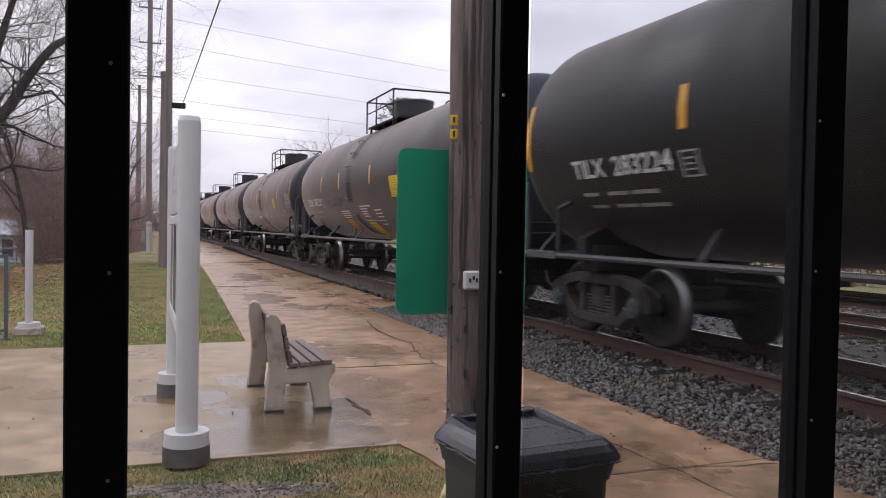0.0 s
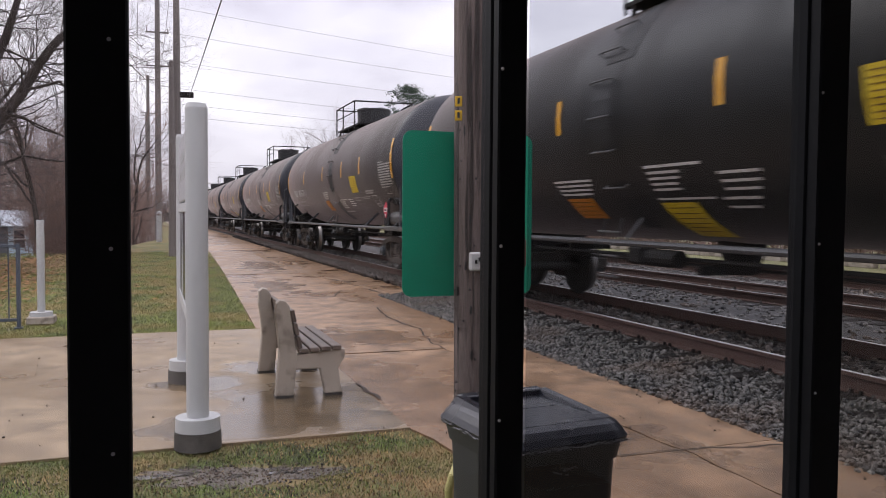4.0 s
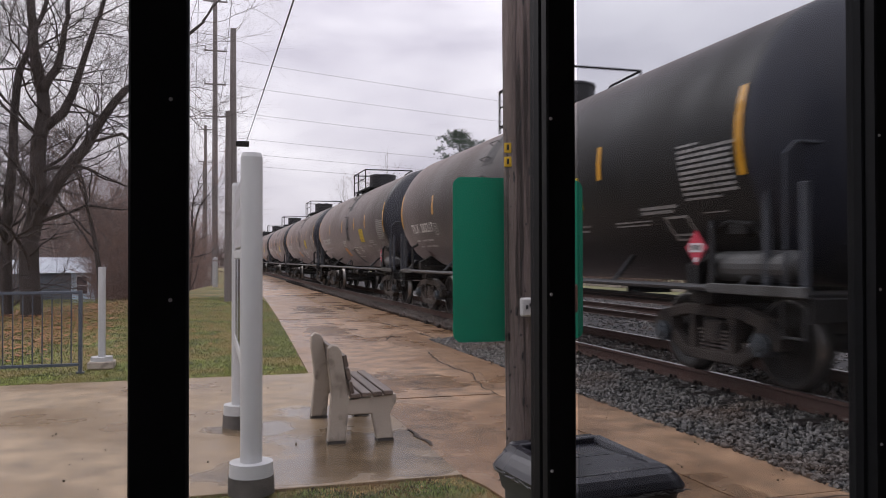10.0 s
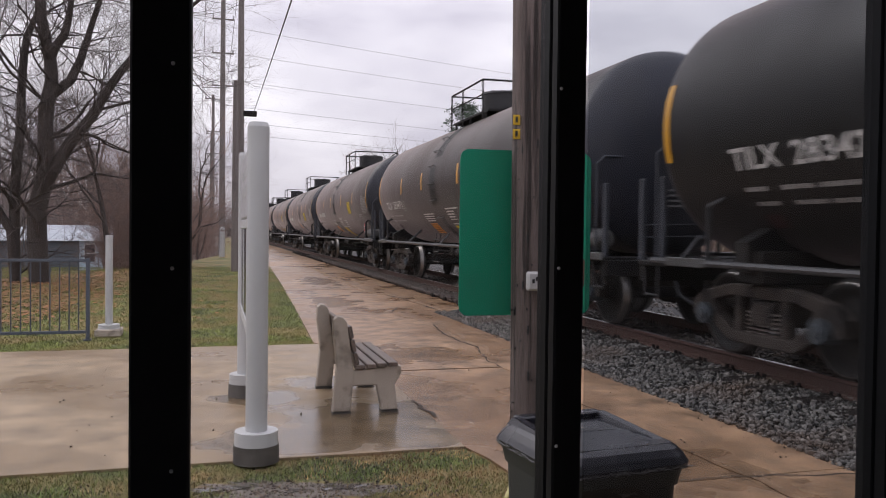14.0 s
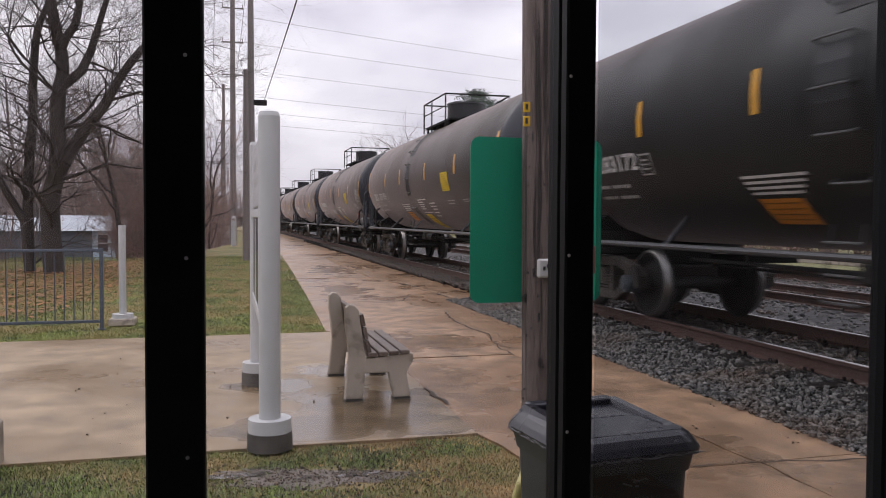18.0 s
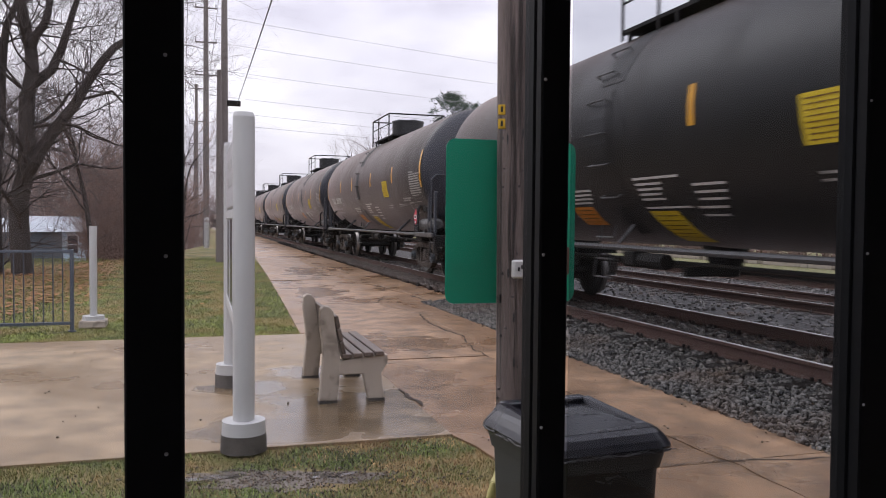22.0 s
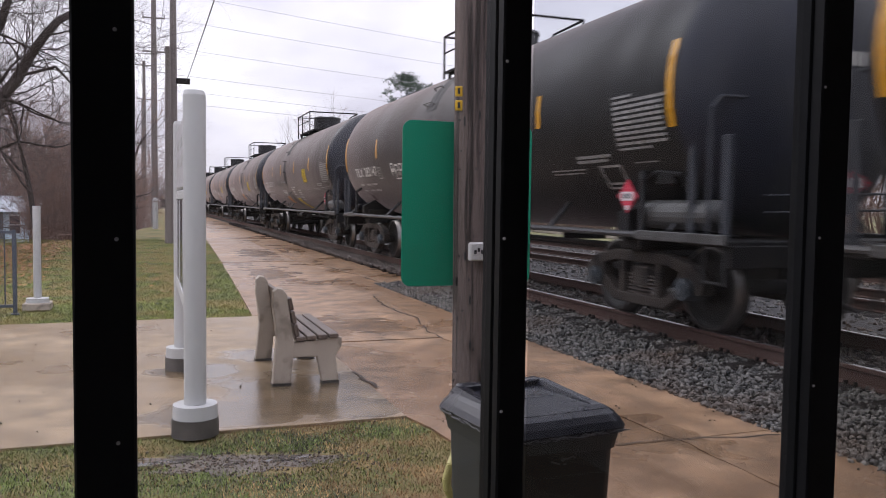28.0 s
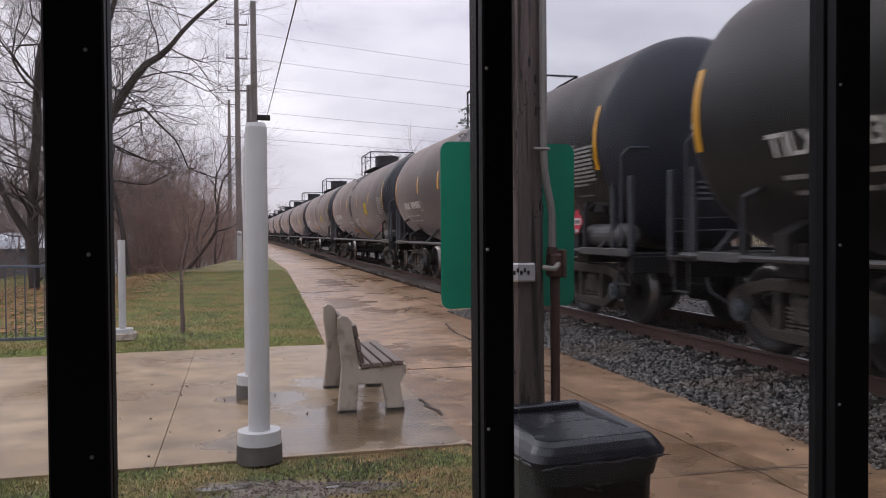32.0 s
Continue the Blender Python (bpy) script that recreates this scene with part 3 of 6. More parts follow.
front = thing("window_1", "black metal mullions with clear glass panes", "window", kind="structure")
MULLIONS = ((-1.62, 0.06), (-1.06, 0.06), (-0.5, 0.07), (0.078, 0.075), (0.669, 0.047), (1.282, 0.067), (1.9, 0.06), (2.5, 0.06))
for x0, w in MULLIONS:
    bm = B()
    box(bm, (x0 + w / 2, GY + 0.012, SH / 2), (w, 0.024, SH), 0.003)
    box(bm, (x0 + w / 2, GY + 0.027, SH / 2), (w - 0.008, 0.012, SH))
    box(bm, (x0 + w / 2, GY + 0.05, SH / 2), (w, 0.04, SH), 0.003)
    mull = part("mullion", bm, BLACK_METAL, front)
    for i in range(9):
        bm = B()
        bmesh.ops.create_cone(bm, cap_ends=True, segments=8, radius1=0.0028, radius2=0.0018, depth=0.002, matrix=Matrix.Rotation(radians(90), 4, "X"))
        part("screw", bm, SCREW, mull, at=pose(x0 + (0.006 if x0 > 0.5 else w * 0.7), GY - 0.001, 0.196 + 0.2655 * i))
xs = [x for x, w in MULLIONS]
for a, b in zip(xs, xs[1:]):
    bm = B()
    box(bm, ((a + b) / 2 + 0.035, GY + 0.03, 1.32), (b - a - 0.06, 0.006, 2.3))
    pane = part("pane", bm, GLASS if b < 1 else GLASS_TINT if b < 1.5 else GLASS_DARK, front)
    pane.visible_shadow = False
for z in (0.1, 2.5):
    bm = B()
    box(bm, ((SX0 + SX1) / 2, GY + 0.027, z), (SX1 - SX0, 0.05, 0.12), 0.004)
    part("rail_bar", bm, BLACK_METAL, front)

# ---- the tank cars ----
TR, TZ, HALF, PITCH = 1.5, 2.52, 7.05, 16.6


def on_tank(y, a, lift=0.0):
    a = radians(a)
    return (-(TR + lift) * math.cos(a), y, TZ + (TR + lift) * math.sin(a))


def decal(bm, u0, u1, a0, a1, lift=0.006):
    """A thin curved patch on the near side of the tank, u metres forward of the rear stripe, between two angles."""
    n = max(1, int(abs(a1 - a0) / 6))
    rows = [[bm.verts.new(on_tank(HALF - u, a0 + (a1 - a0) * i / n, lift)) for u in (u0, u1)] for i in range(n + 1)]
    for p, q in zip(rows, rows[1:]):
        bm.faces.new((p[0], p[1], q[1], q[0]))
    return bm


def text_mesh(bm, text, u0, a0, height, width):
    """Lettering laid round the near side of the tank."""
    cu = bpy.data.curves.new("letters", "FONT")
    cu.body, cu.resolution_u, cu.offset = text, 2, 0.022
    ob = new("letters", cu)
    me = ob.to_mesh()
    co = [v.co.copy() for v in me.vertices]
    w = max(c.x for c in co)
    vs = [bm.verts.new(on_tank(HALF - (u0 + c.x / w * width), a0 + math.degrees(c.y / 0.73 * height / TR), 0.008)) for c in co]
    for p in me.polygons:
        bm.faces.new([vs[i] for i in p.vertices])
    ob.to_mesh_clear()
    bpy.data.objects.remove(ob)
    bpy.data.curves.remove(cu)
    return bm


def flat_text(bm, text, x0, y, z0, height, width):
    """Lettering on an upright face that looks along the track."""
    cu = bpy.data.curves.new("letters", "FONT")
    cu.body, cu.resolution_u, cu.offset = text, 2, 0.022
    ob = new("letters", cu)
    me = ob.to_mesh()
    w = max(v.co.x for v in me.vertices)
    vs = [bm.verts.new((x0 + v.co.x / w * width, y, z0 + v.co.y / 0.73 * height)) for v in me.vertices]
    for p in me.polygons:
        bm.faces.new([vs[i] for i in p.vertices])
    ob.to_mesh_clear()
    bpy.data.objects.remove(ob)
    bpy.data.curves.remove(cu)
    return bm


def lathe_tank(bm):
    prof = [(HALF + 0.55 * math.sin(radians(a)), TR * math.cos(radians(a)) ** 0.72) for a in (88, 78, 66, 54, 42, 30, 18, 8, 0)]
    prof = [(y, r) for y, r in prof] + [(y, TR) for y in (4.2, 1.4, -1.4, -4.2)] + [(-y, r) for y, r in reversed(prof)]
    seg = 56
    rings = []
    for y, r in prof:
        rings.append([bm.verts.new((r * math.cos(2 * math.pi * i / seg), y, TZ + r * math.sin(2 * math.pi * i / seg))) for i in range(seg)])
    for k, (p, q) in enumerate(zip(rings, rings[1:])):
        # end faces take the shade-toned material
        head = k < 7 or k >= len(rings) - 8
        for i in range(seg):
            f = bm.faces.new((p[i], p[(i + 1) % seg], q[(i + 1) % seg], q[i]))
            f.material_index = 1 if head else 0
            f.smooth = True
    for ring, flip in ((rings[0], False), (rings[-1], True)):
        f = bm.faces.new(ring if flip else ring[::-1])
        f.material_index = 1
    bmesh.ops.recalc_face_normals(bm, faces=bm.faces)
    return bm


WHEELSETS = {"front": [], "rear": []}


def build_truck(car, y):
    bm = B()
    box(bm, (0, 0, 0.52), (2.1, 0.36, 0.26), 0.03)
    truck = part("truck", bm, TRUCK, car, "dusty brown cast-steel two-axle truck", at=pose(0, y, 0))
    for sx in (-1.0, 1.0):
        bm = B()
        lo, hi = sx - 0.07, sx + 0.07
        prism(bm, [(-1.14, 0.6), (-0.98, 0.71), (-0.5, 0.81), (0.5, 0.81), (0.98, 0.71), (1.14, 0.6), (0.98, 0.57), (0.5, 0.68), (-0.5, 0.68), (-0.98, 0.57)], lo, hi, "x", 0.015)
        prism(bm, [(-1.02, 0.5), (-0.74, 0.49), (-0.45, 0.31), (0.45, 0.31), (0.74, 0.49), (1.02, 0.5), (0.84, 0.38), (0.5, 0.19), (-0.5, 0.19), (-0.84, 0.38)], lo, hi, "x", 0.015)
        for cy in (-0.36, 0.36):
            box(bm, (sx, cy, 0.5), (0.13, 0.11, 0.42), 0.012)
        for cy in (-1, 1):
            prism(bm, [(cy * 0.72, 0.44), (cy * 0.78, 0.68), (cy * 1.06, 0.66), (cy * 1.16, 0.58), (cy * 1.14, 0.42), (cy * 1.04, 0.4), (cy * 1.0, 0.52), (cy * 0.8, 0.52)], lo, hi, "x")
        part("side_frame", bm, TRUCK, truck)
        bm = B()
        for sy in (-0.2, 0, 0.2):
            for i in range(7):
                bmesh.ops.create_cone(bm, cap_ends=True, segments=10, radius1=0.07, radius2=0.07, depth=0.018,
                                      matrix=Matrix.Translation((sx * 0.985, sy, 0.28 + i * 0.042)))
        part("spring_nest", bm, SPRING, truck)
        for wy in (-0.89, 0.89):
            bm = B()
            rod(bm, (sx - 0.1 * sx, wy, 0.457), (sx * 1.14, wy, 0.457), 0.12, seg=14)
            rod(bm, (sx * 1.14, wy, 0.457), (sx * 1.17, wy, 0.457), 0.07, seg=8)
            part("bearing", bm, BEARING, truck, "pale blue bearing cap")
    for key, wy in (("front", -0.89), ("rear", 0.89)):
        bm = B()
        rod(bm, (-1.08, 0, 0), (1.08, 0, 0), 0.085, seg=12)
        ws = part("wheelset", bm, WHEEL, truck, at=pose(0, wy, 0.457))
        WHEELSETS[key].append(ws.name)
        for sx in (-1, 1):
            bm = B()
            prof = [(0.64, 0.09), (0.66, 0.2), (0.655, 0.36), (0.63, 0.37), (0.64, 0.5), (0.668, 0.5), (0.68, 0.462), (0.775, 0.455), (0.775, 0.428), (0.77, 0.385), (0.72, 0.36), (0.705, 0.2), (0.75, 0.09)]
            seg = 28
            rings = [[bm.verts.new((sx * x, r * math.cos(2 * math.pi * i / seg), r * math.sin(2 * math.pi * i / seg))) for i in range(seg)] for x, r in prof]
            for k, (p, q) in enumerate(zip(rings, rings[1:] + rings[:1])):
                for i in range(seg):
                    f = bm.faces.new((p[i], p[(i + 1) % seg], q[(i + 1) % seg], q[i]))
                    f.material_index = 1 if k in (6, 7) else 0
                    f.smooth = True
            bmesh.ops.recalc_face_normals(bm, faces=bm.faces)
            part("wheel", bm, [WHEEL, TREAD], ws)
    return truck


# two ways of marking: places along the tank of the stripes, ladder, writing and placards
MARKINGS = {
    "early": dict(stripes=(3.0, 5.25, 8.36, 11.2), ladder=(6.07, 6.5), box=2.88, capacity=0.9, low=(11.3, 12.05, 12.48), lines=(4.78, 5.75, -30.2), placard=(4.88, 5.52, -54.5, -40.3), square=(9.95, 10.58, -20.2, -3.2)),
    "late": dict(stripes=(3.31, 6.5, 9.15, 11.2), ladder=(7.48, 7.95), box=3.2, capacity=1.15, low=(10.74, 11.38, 11.82), lines=(6.15, 6.89, -20.6), placard=(6.02, 6.6, -45.0, -31.0), square=(10.05, 10.72, -24.0, -7.2)),
}


def print_rows(bm, u0, u1, a, rows, pitch, thick, rng, ragged_end=0.12, gaps=True):
    """Rows of unreadable stencilling: broken bars with a ragged end."""
    for i in range(rows):
        u, end = u0, u1 - ragged_end * (u1 - u0) * rng.random() - (0.0 if i == 0 else 0.06)
        while u < end - 0.03:
            w = rng.uniform(0.06, 0.2) if gaps else end - u
            decal(bm, u, min(u + w, end), a - pitch * i - thick, a - pitch * i + thick)
            u += w + 0.018
    return bm


def build_car(kind):
    at = MARKINGS[kind]
    rng = random.Random(kind)
    car = thing("tank_car", "dusty black railway tank car with white stencils and yellow reflectors", "tank car", group="cars of the freight train")
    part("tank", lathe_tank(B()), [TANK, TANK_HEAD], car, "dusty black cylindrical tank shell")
    for a0, a1, us in ((-15, 18.8, (0, 14.1)), (-6.6, 10.0, at["stripes"])):
        for u in us:
            part("reflector", decal(B(), u - 0.055, u + 0.055, a0, a1), YELLOW, car, "yellow reflective stripe")
    # stencilled boxes and lines of small writing
    bm = B()
    u0 = at["box"]
    for a in (-14.8, -24.6):
        decal(bm, u0, u0 + 0.3, a - 0.4, a + 0.4)
    for u in (u0 + 0.02, u0 + 0.28):
        decal(bm, u - 0.014, u + 0.014, -24.6, -14.8)
    for a in (-17.5, -19.7, -21.9):
        decal(bm, u0 + 0.08, u0 + 0.22, a - 0.4, a + 0.4)
    part("stencil_box", bm, PALE_PRINT, car)
    bm = B()
    for a, du in ((-29.6, 0.0), (-36.0, 0.08)):
        for k0, k1 in ((0.02, 0.36), (0.56, 0.98), (1.06, 1.55)):
            u = at["capacity"] + du + k0
            while u < at["capacity"] + du + k1 - 0.02:
                decal(bm, u, u + 0.07, a - 0.95, a + 0.95)
                u += 0.085
    part("capacity_lines", bm, PALE_PRINT, car)
    part("faded_placard", decal(B(), 1.25, 1.5, -48, -41, 0.007), FADED_RED, car, "faded dark red plate low on the tank")
    u0, u1, a = at["lines"]
    bm = B()
    for i in range(4):
        decal(bm, u0 + 0.02 * i, u1 - 0.05 * i, a - 2.5 * i - 0.62, a - 2.5 * i + 0.62)
    part("stencil_lines", bm, WHITE_PRINT, car)
    u0, u1, a0, a1 = at["placard"]
    pl = part("placard", decal(B(), u0, u1, a0, a1, 0.007), ORANGE_P, car, "faded orange warning placard")
    bm = B()
    for i in range(4):
        a = a1 - 2.2 - (a1 - a0 - 4) / 3.4 * i
        decal(bm, u0 + 0.05, u1 - 0.05, a - 0.3, a + 0.3, 0.011)
    part("print_lines", bm, ORANGE_INK, pl)
    bm = B()
    if kind == "early":
        print_rows(bm, 6.93, 7.9, -26.2, 1, 2.5, 0.62, rng, 0, False)
        print_rows(bm, 6.95, 7.6, -29.0, 4, 2.7, 0.62, rng, 0.2, False)
        print_rows(bm, 6.9, 7.86, -42.0, 1, 2.5, 0.6, rng, 0, False)
        print_rows(bm, 8.1, 8.72, -30.9, 3, 3.6, 0.62, rng, 0.15, False)
        print_rows(bm, 7.98, 8.5, -42.4, 2, 4.6, 0.7, rng, 0.1, False)
    else:
        print_rows(bm, 8.08, 9.02, -31.0, 1, 2.5, 0.6, rng, 0, False)
        print_rows(bm, 8.1, 8.75, -33.6, 4, 2.6, 0.6, rng, 0.2, False)
        print_rows(bm, 7.98, 9.0, -46.6, 1, 2.5, 0.6, rng, 0, False)
        print_rows(bm, 9.2, 9.88, -31.0, 4, 2.6, 0.6, rng, 0.3, False)
    part("stencil_lines", bm, WHITE_PRINT, car)
    if kind == "early":
        low = part("placard", decal(B(), 6.9, 7.52, -70, -44, 0.007), YELLOW_P, car, "faded yellow warning placard low on the tank")
        bm = B()
        for i in range(6):
            decal(bm, 6.96, 7.46, -47 - 3.4 * i - 0.3, -47 - 3.4 * i + 0.3, 0.011)
        part("print_lines", bm, ORANGE_INK, low)
    bm = B()
    print_rows(bm, 10.0, 10.6, -29.9, 2, 2.9, 0.55, rng, 0.05)
    m5, m6, m7 = at["low"]
    print_rows(bm, m5, m5 + 0.88, -29.7, 2, 1.9, 0.4, rng, 0.05)
    print_rows(bm, m6, m6 + 0.78, -23.8, 2, 2.2, 0.75, rng, 0.05)
    print_rows(bm, 13.28, 13.7, -28.2, 1, 2, 0.3, rng, 0)
    part("stencil_lines", bm, PALE_PRINT, car)
    u0, u1, a0, a1 = at["square"]
    sq = part("placard", decal(B(), u0, u1, a0, a1, 0.007), YELLOW_P, car, "yellow warning placard with black lines")
    bm = B()
    for i in range(8):
        a = a1 - 1.8 - i * (a1 - a0 - 3.4) / 7
        print_rows(bm, u0 + 0.06, u1 - 0.05, a, 1, 1, 0.24, rng, 0.1)
    for v in bm.verts:
        d = Vector((v.co.x, 0, v.co.z - TZ)).normalized() * 0.005
        v.co += d
    part("print_lines", bm, ORANGE_INK, sq)
    bm = B()
    print_rows(bm, 13.03, 13.42, 0.3, 1, 2, 0.5, rng, 0)
    print_rows(bm, 13.04, 14.04, -1.9, 9, 2.2, 0.62, rng, 0.02)
    print_rows(bm, 13.06, 13.7, -21.8, 1, 2.2, 0.5, rng, 0)
    part("data_block", bm, PALE_PRINT, car, "dense white block of stencilled lines")
    bm = B()
    for a in (-29.0, -40.6):
        decal(bm, m7, m7 + 0.48, a - 0.6, a + 0.6)
    decal(bm, m7 + 0.07, m7 + 0.42, -38.6, -37.4)
    for u in (m7 + 0.02, m7 + 0.46):
        decal(bm, u - 0.02, u + 0.02, -40.6, -29.0)
    part("stencil_box", bm, PALE_PRINT, car)
    bm = B()
    flat_text(bm, "TILX", -0.36, -HALF - 0.553, 2.78, 0.15, 0.42)
    for k in range(6):
        box(bm, (0.18 + 0.09 * k, -HALF - 0.545, 2.85), (0.065, 0.012, 0.14))
    for k in range(2):
        for q in range(4):
            box(bm, (-0.3 + 0.16 * q, -HALF - 0.547, 2.68 - 0.12 * k), (0.13, 0.012, 0.06))
    part("end_stencil", bm, WHITE_PRINT, car, "white stencilled marks on the tank head")
    bm = B()
    for k in range(4):
        box(bm, (-0.15, -HALF - 0.548, 1.95 - 0.075 * k), (0.24, 0.012, 0.03))
    part("end_stencil", bm, GREY_PRINT, car)
    # hazard diamond on its bracket
    for place in (pose(-1.33, HALF - 13.14, 1.44), pose(0.46, -7.53, 1.6, 0, 0, 90)):
        bm = B()
        box(bm, (0, 0, 0), (0.012, 0.27, 0.27), turn=Matrix.Rotation(radians(45), 3, "X"))
        dia = part("hazard_placard", bm, PLACARD_RED, car, "red diamond hazard placard", at=place)
        bm = B()
        box(bm, (-0.009, 0, 0), (0.006, 0.25, 0.1))
        box(bm, (-0.009, 0, -0.13), (0.006, 0.07, 0.05))
        part("number_panel", bm, PLACARD_WHITE, dia)
        bm = B()
        for k in range(4):
            box(bm, (-0.0135, -0.068 + 0.045 * k, 0), (0.004, 0.024, 0.055))
        part("print_bars", bm, BLACK_INK, dia)
    bm = B()
    box(bm, (-1.3, HALF - 13.12, 1.23), (0.05, 0.05, 0.44), 0.006)
    box(bm, (0.46, -7.5, 1.3), (0.05, 0.04, 0.62), 0.006)
    part("placard_bracket", bm, DARK_PIPE, car)
    # side ladder of single rungs over dark plates
    l0, l1 = at["ladder"]
    part("ladder_plate", decal(B(), l0 - 0.02, l1 - 0.02, -20, 12, 0.004), LADDER_STAIN, car, "sooty black plate behind the ladder")
    part("ladder_plate", decal(B(), l0 + 0.02, l1 - 0.04, -62, -34, 0.004), LADDER_STAIN, car, "sooty black plate behind the ladder")
    mid = (l0 + l1) / 2
    bm = B()
    for u in (mid + 0.33,):
        decal(bm, u - 0.013, u + 0.013, -62, 80, 0.007)
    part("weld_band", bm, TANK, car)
    part("spill_stain", decal(B(), mid - 0.1, mid + 0.5, 22, 78, 0.005), SPILL, car, "pale brown spill running down from the platform")
    bm = B()
    for u in (l0 + 0.03, l1 - 0.03):
        rod(bm, (-1.3, HALF - u, 1.3), (-1.42, HALF - u, 0.62), 0.012, seg=6)
    ladder = part("ladder", bm, DARK_PIPE, car, "black side ladder")
    for a in (41.5, 27.5, 13.3, -2.4, -17, -33.6):
        bm = B()
        p, q = on_tank(HALF - l0, a, 0.07), on_tank(HALF - l1, a, 0.07)
        pipe(bm, [on_tank(HALF - l0, a, 0.0), p, q, on_tank(HALF - l1, a, 0.0)], 0.012, 6)
        part("rung", bm, RUNG, ladder, "worn grey rung")
    for z in (1.14, 0.86, 0.62):
        bm = B()
        rod(bm, (-1.37, HALF - l0, z), (-1.37, HALF - l1, z), 0.014, seg=6)
        part("rung", bm, RUNG, ladder, "worn grey rung")
    # top platform, housing and rails
    top = TZ + TR
    bm = B()
    for x in (-0.62, 0.62):
        box(bm, (x, 0.1, top - 0.06), (0.34, 2.7, 0.05))
    box(bm, (0, 1.15, top + 0.0), (0.9, 0.5, 0.03))
    box(bm, (0, -0.95, top + 0.0), (0.9, 0.4, 0.03))
    for y in (-1.0, 0.1, 1.25):
        for x in (-0.76, 0.76):
            box(bm, (x, y, top - 0.15), (0.05, 0.05, 0.2))
    plat = part("platform", bm, UNDER, car, "black steel walkway platform")
    bm = B()
    bmesh.ops.create_cone(bm, cap_ends=True, segments=28, radius1=0.5, radius2=0.5, depth=0.56, matrix=Matrix.Translation((0, 0, top + 0.2)))
    bmesh.ops.create_cone(bm, cap_ends=True, segments=28, radius1=0.525, radius2=0.51, depth=0.045, matrix=Matrix.Translation((0, 0, top + 0.49)))
    dome = part("manway_housing", bm, DOME, car, "round black valve housing")
    bm = B()
    for x, y in ((-0.2, 0.3), (0.1, -0.35), (-0.3, -0.2)):
        box(bm, (x, y, top + 0.52), (0.16, 0.1, 0.045), 0.01)
    part("hinge", bm, UNDER, dome)
    R, H = 0.88, 0.6
    bm = B()
    pipe(bm, [(-R, 1.25, top - 0.22), (-R, 1.25, top + H), (-R, -1.12, top + H), (R, -1.12, top + H), (R, 0.0, top + H - 0.04), (R, 0.14, top + H - 0.2), (R, 0.14, top - 0.2)], 0.022)
    for x, y in ((-R, 0.35), (-R, -1.12), (R, -1.12)):
        rod(bm, (x, y, top - 0.25), (x, y, top + H), 0.02, seg=6)
    part("railing", bm, UNDER, plat)
    bm = B()
    rod(bm, (-R, 1.25, top + 0.28), (-R, -1.12, top + 0.28), 0.017, seg=6)
    rod(bm, (-R, 1.25, top + H), (R * 0.2, 1.25, top + H), 0.02, seg=6)
    rod(bm, (R * 0.2, 1.25, top), (R * 0.2, 1.25, top + H), 0.02, seg=6)
    part("railing", bm, UNDER, plat)
    # underframe
    bm = B()
    for sy in (-1, 1):
        box(bm, (0, sy * 6.6, 0.86), (0.36, 3.2, 0.3), 0.02)
        box(bm, (0, sy * 5.95, 1.0), (2.4, 0.4, 0.34), 0.02)
        prism(bm, [(-1.3, 0.95), (1.3, 0.95), (1.3, 1.25), (0.9, 1.45), (0, 1.2), (-0.9, 1.45), (-1.3, 1.25)], sy * 5.95 - 0.1, sy * 5.95 + 0.1, "y")
    part("stub_sill", bm, UNDER, car)
    for sx in (-1.4, 1.4):
        bm = B()
        rod(bm, (sx, -7.5, 1.02), (sx, 7.5, 1.02), 0.036, seg=8)
        for y in (-6.9, 0.4, 6.9):
            rod(bm, (sx, y, 1.02), (sx * 0.82, y, 1.3), 0.022, seg=6)
        part("side_rail", bm, PIPE_GREY, car, "grey side running rail")
    for u in (3.49, 11.38):
        bm = B()
        rod(bm, (-1.4, HALF - u, 1.02), (-0.98, HALF - u + 0.2, 1.36), 0.034, seg=6)
        part("brace", bm, PIPE_GREY, car)
    # plates paler than the rail: light along the sill edge, put into the colour
    for u0, u1 in ((-0.1, 0.66), (13.46, 14.9)):
        bm = B()
        box(bm, (-1.41, HALF - (u0 + u1) / 2, 1.02), (0.05, u1 - u0, 0.1), 0.008)
        part("sill_plate", bm, SILL, car, "sill plate in a paler, lit tone")
    for sy in (-1, 1):
        bm = B()
        box(bm, (0, sy * 7.5, 0.98), (2.8, 0.62, 0.06), 0.01)
        box(bm, (0, sy * 7.82, 0.86), (2.7, 0.07, 0.22), 0.01)
        endp = part("end_platform", bm, UNDER, car, "black steel end platform")
        for sx in (-1, 1):
            bm = B()
            pipe(bm, [(sx * 1.36, sy * 6.42, 1.0), (sx * 1.36, sy * 6.42, 1.62), (sx * 1.26, sy * 6.28, 1.7)], 0.034)
            part("grab_post", bm, DARK_PIPE, endp)
            bm = B()
            for yy in ((7.2, 7.71) if sy < 0 else (7.42, 7.9)):
                box(bm, (sx * 1.3, sy * yy, 1.5), (0.06, 0.085, 1.02), 0.01)
            part("ladder_post", bm, POST_GREY, endp, "dark blue-grey end post")
            for z in (0.6,):
                bm = B()
                rod(bm, (sx * 1.34, sy * 7.45, z), (sx * 1.34, sy * 7.75, z), 0.015, seg=6)
                part("step", bm, DARK_PIPE, endp)
            bm = B()
            rod(bm, (sx * 1.34, sy * 7.45, 0.58), (sx * 1.34, sy * 7.45, 0.98), 0.018, seg=6)
            rod(bm, (sx * 1.34, sy * 7.75, 0.58), (sx * 1.34, sy * 7.75, 0.98), 0.018, seg=6)
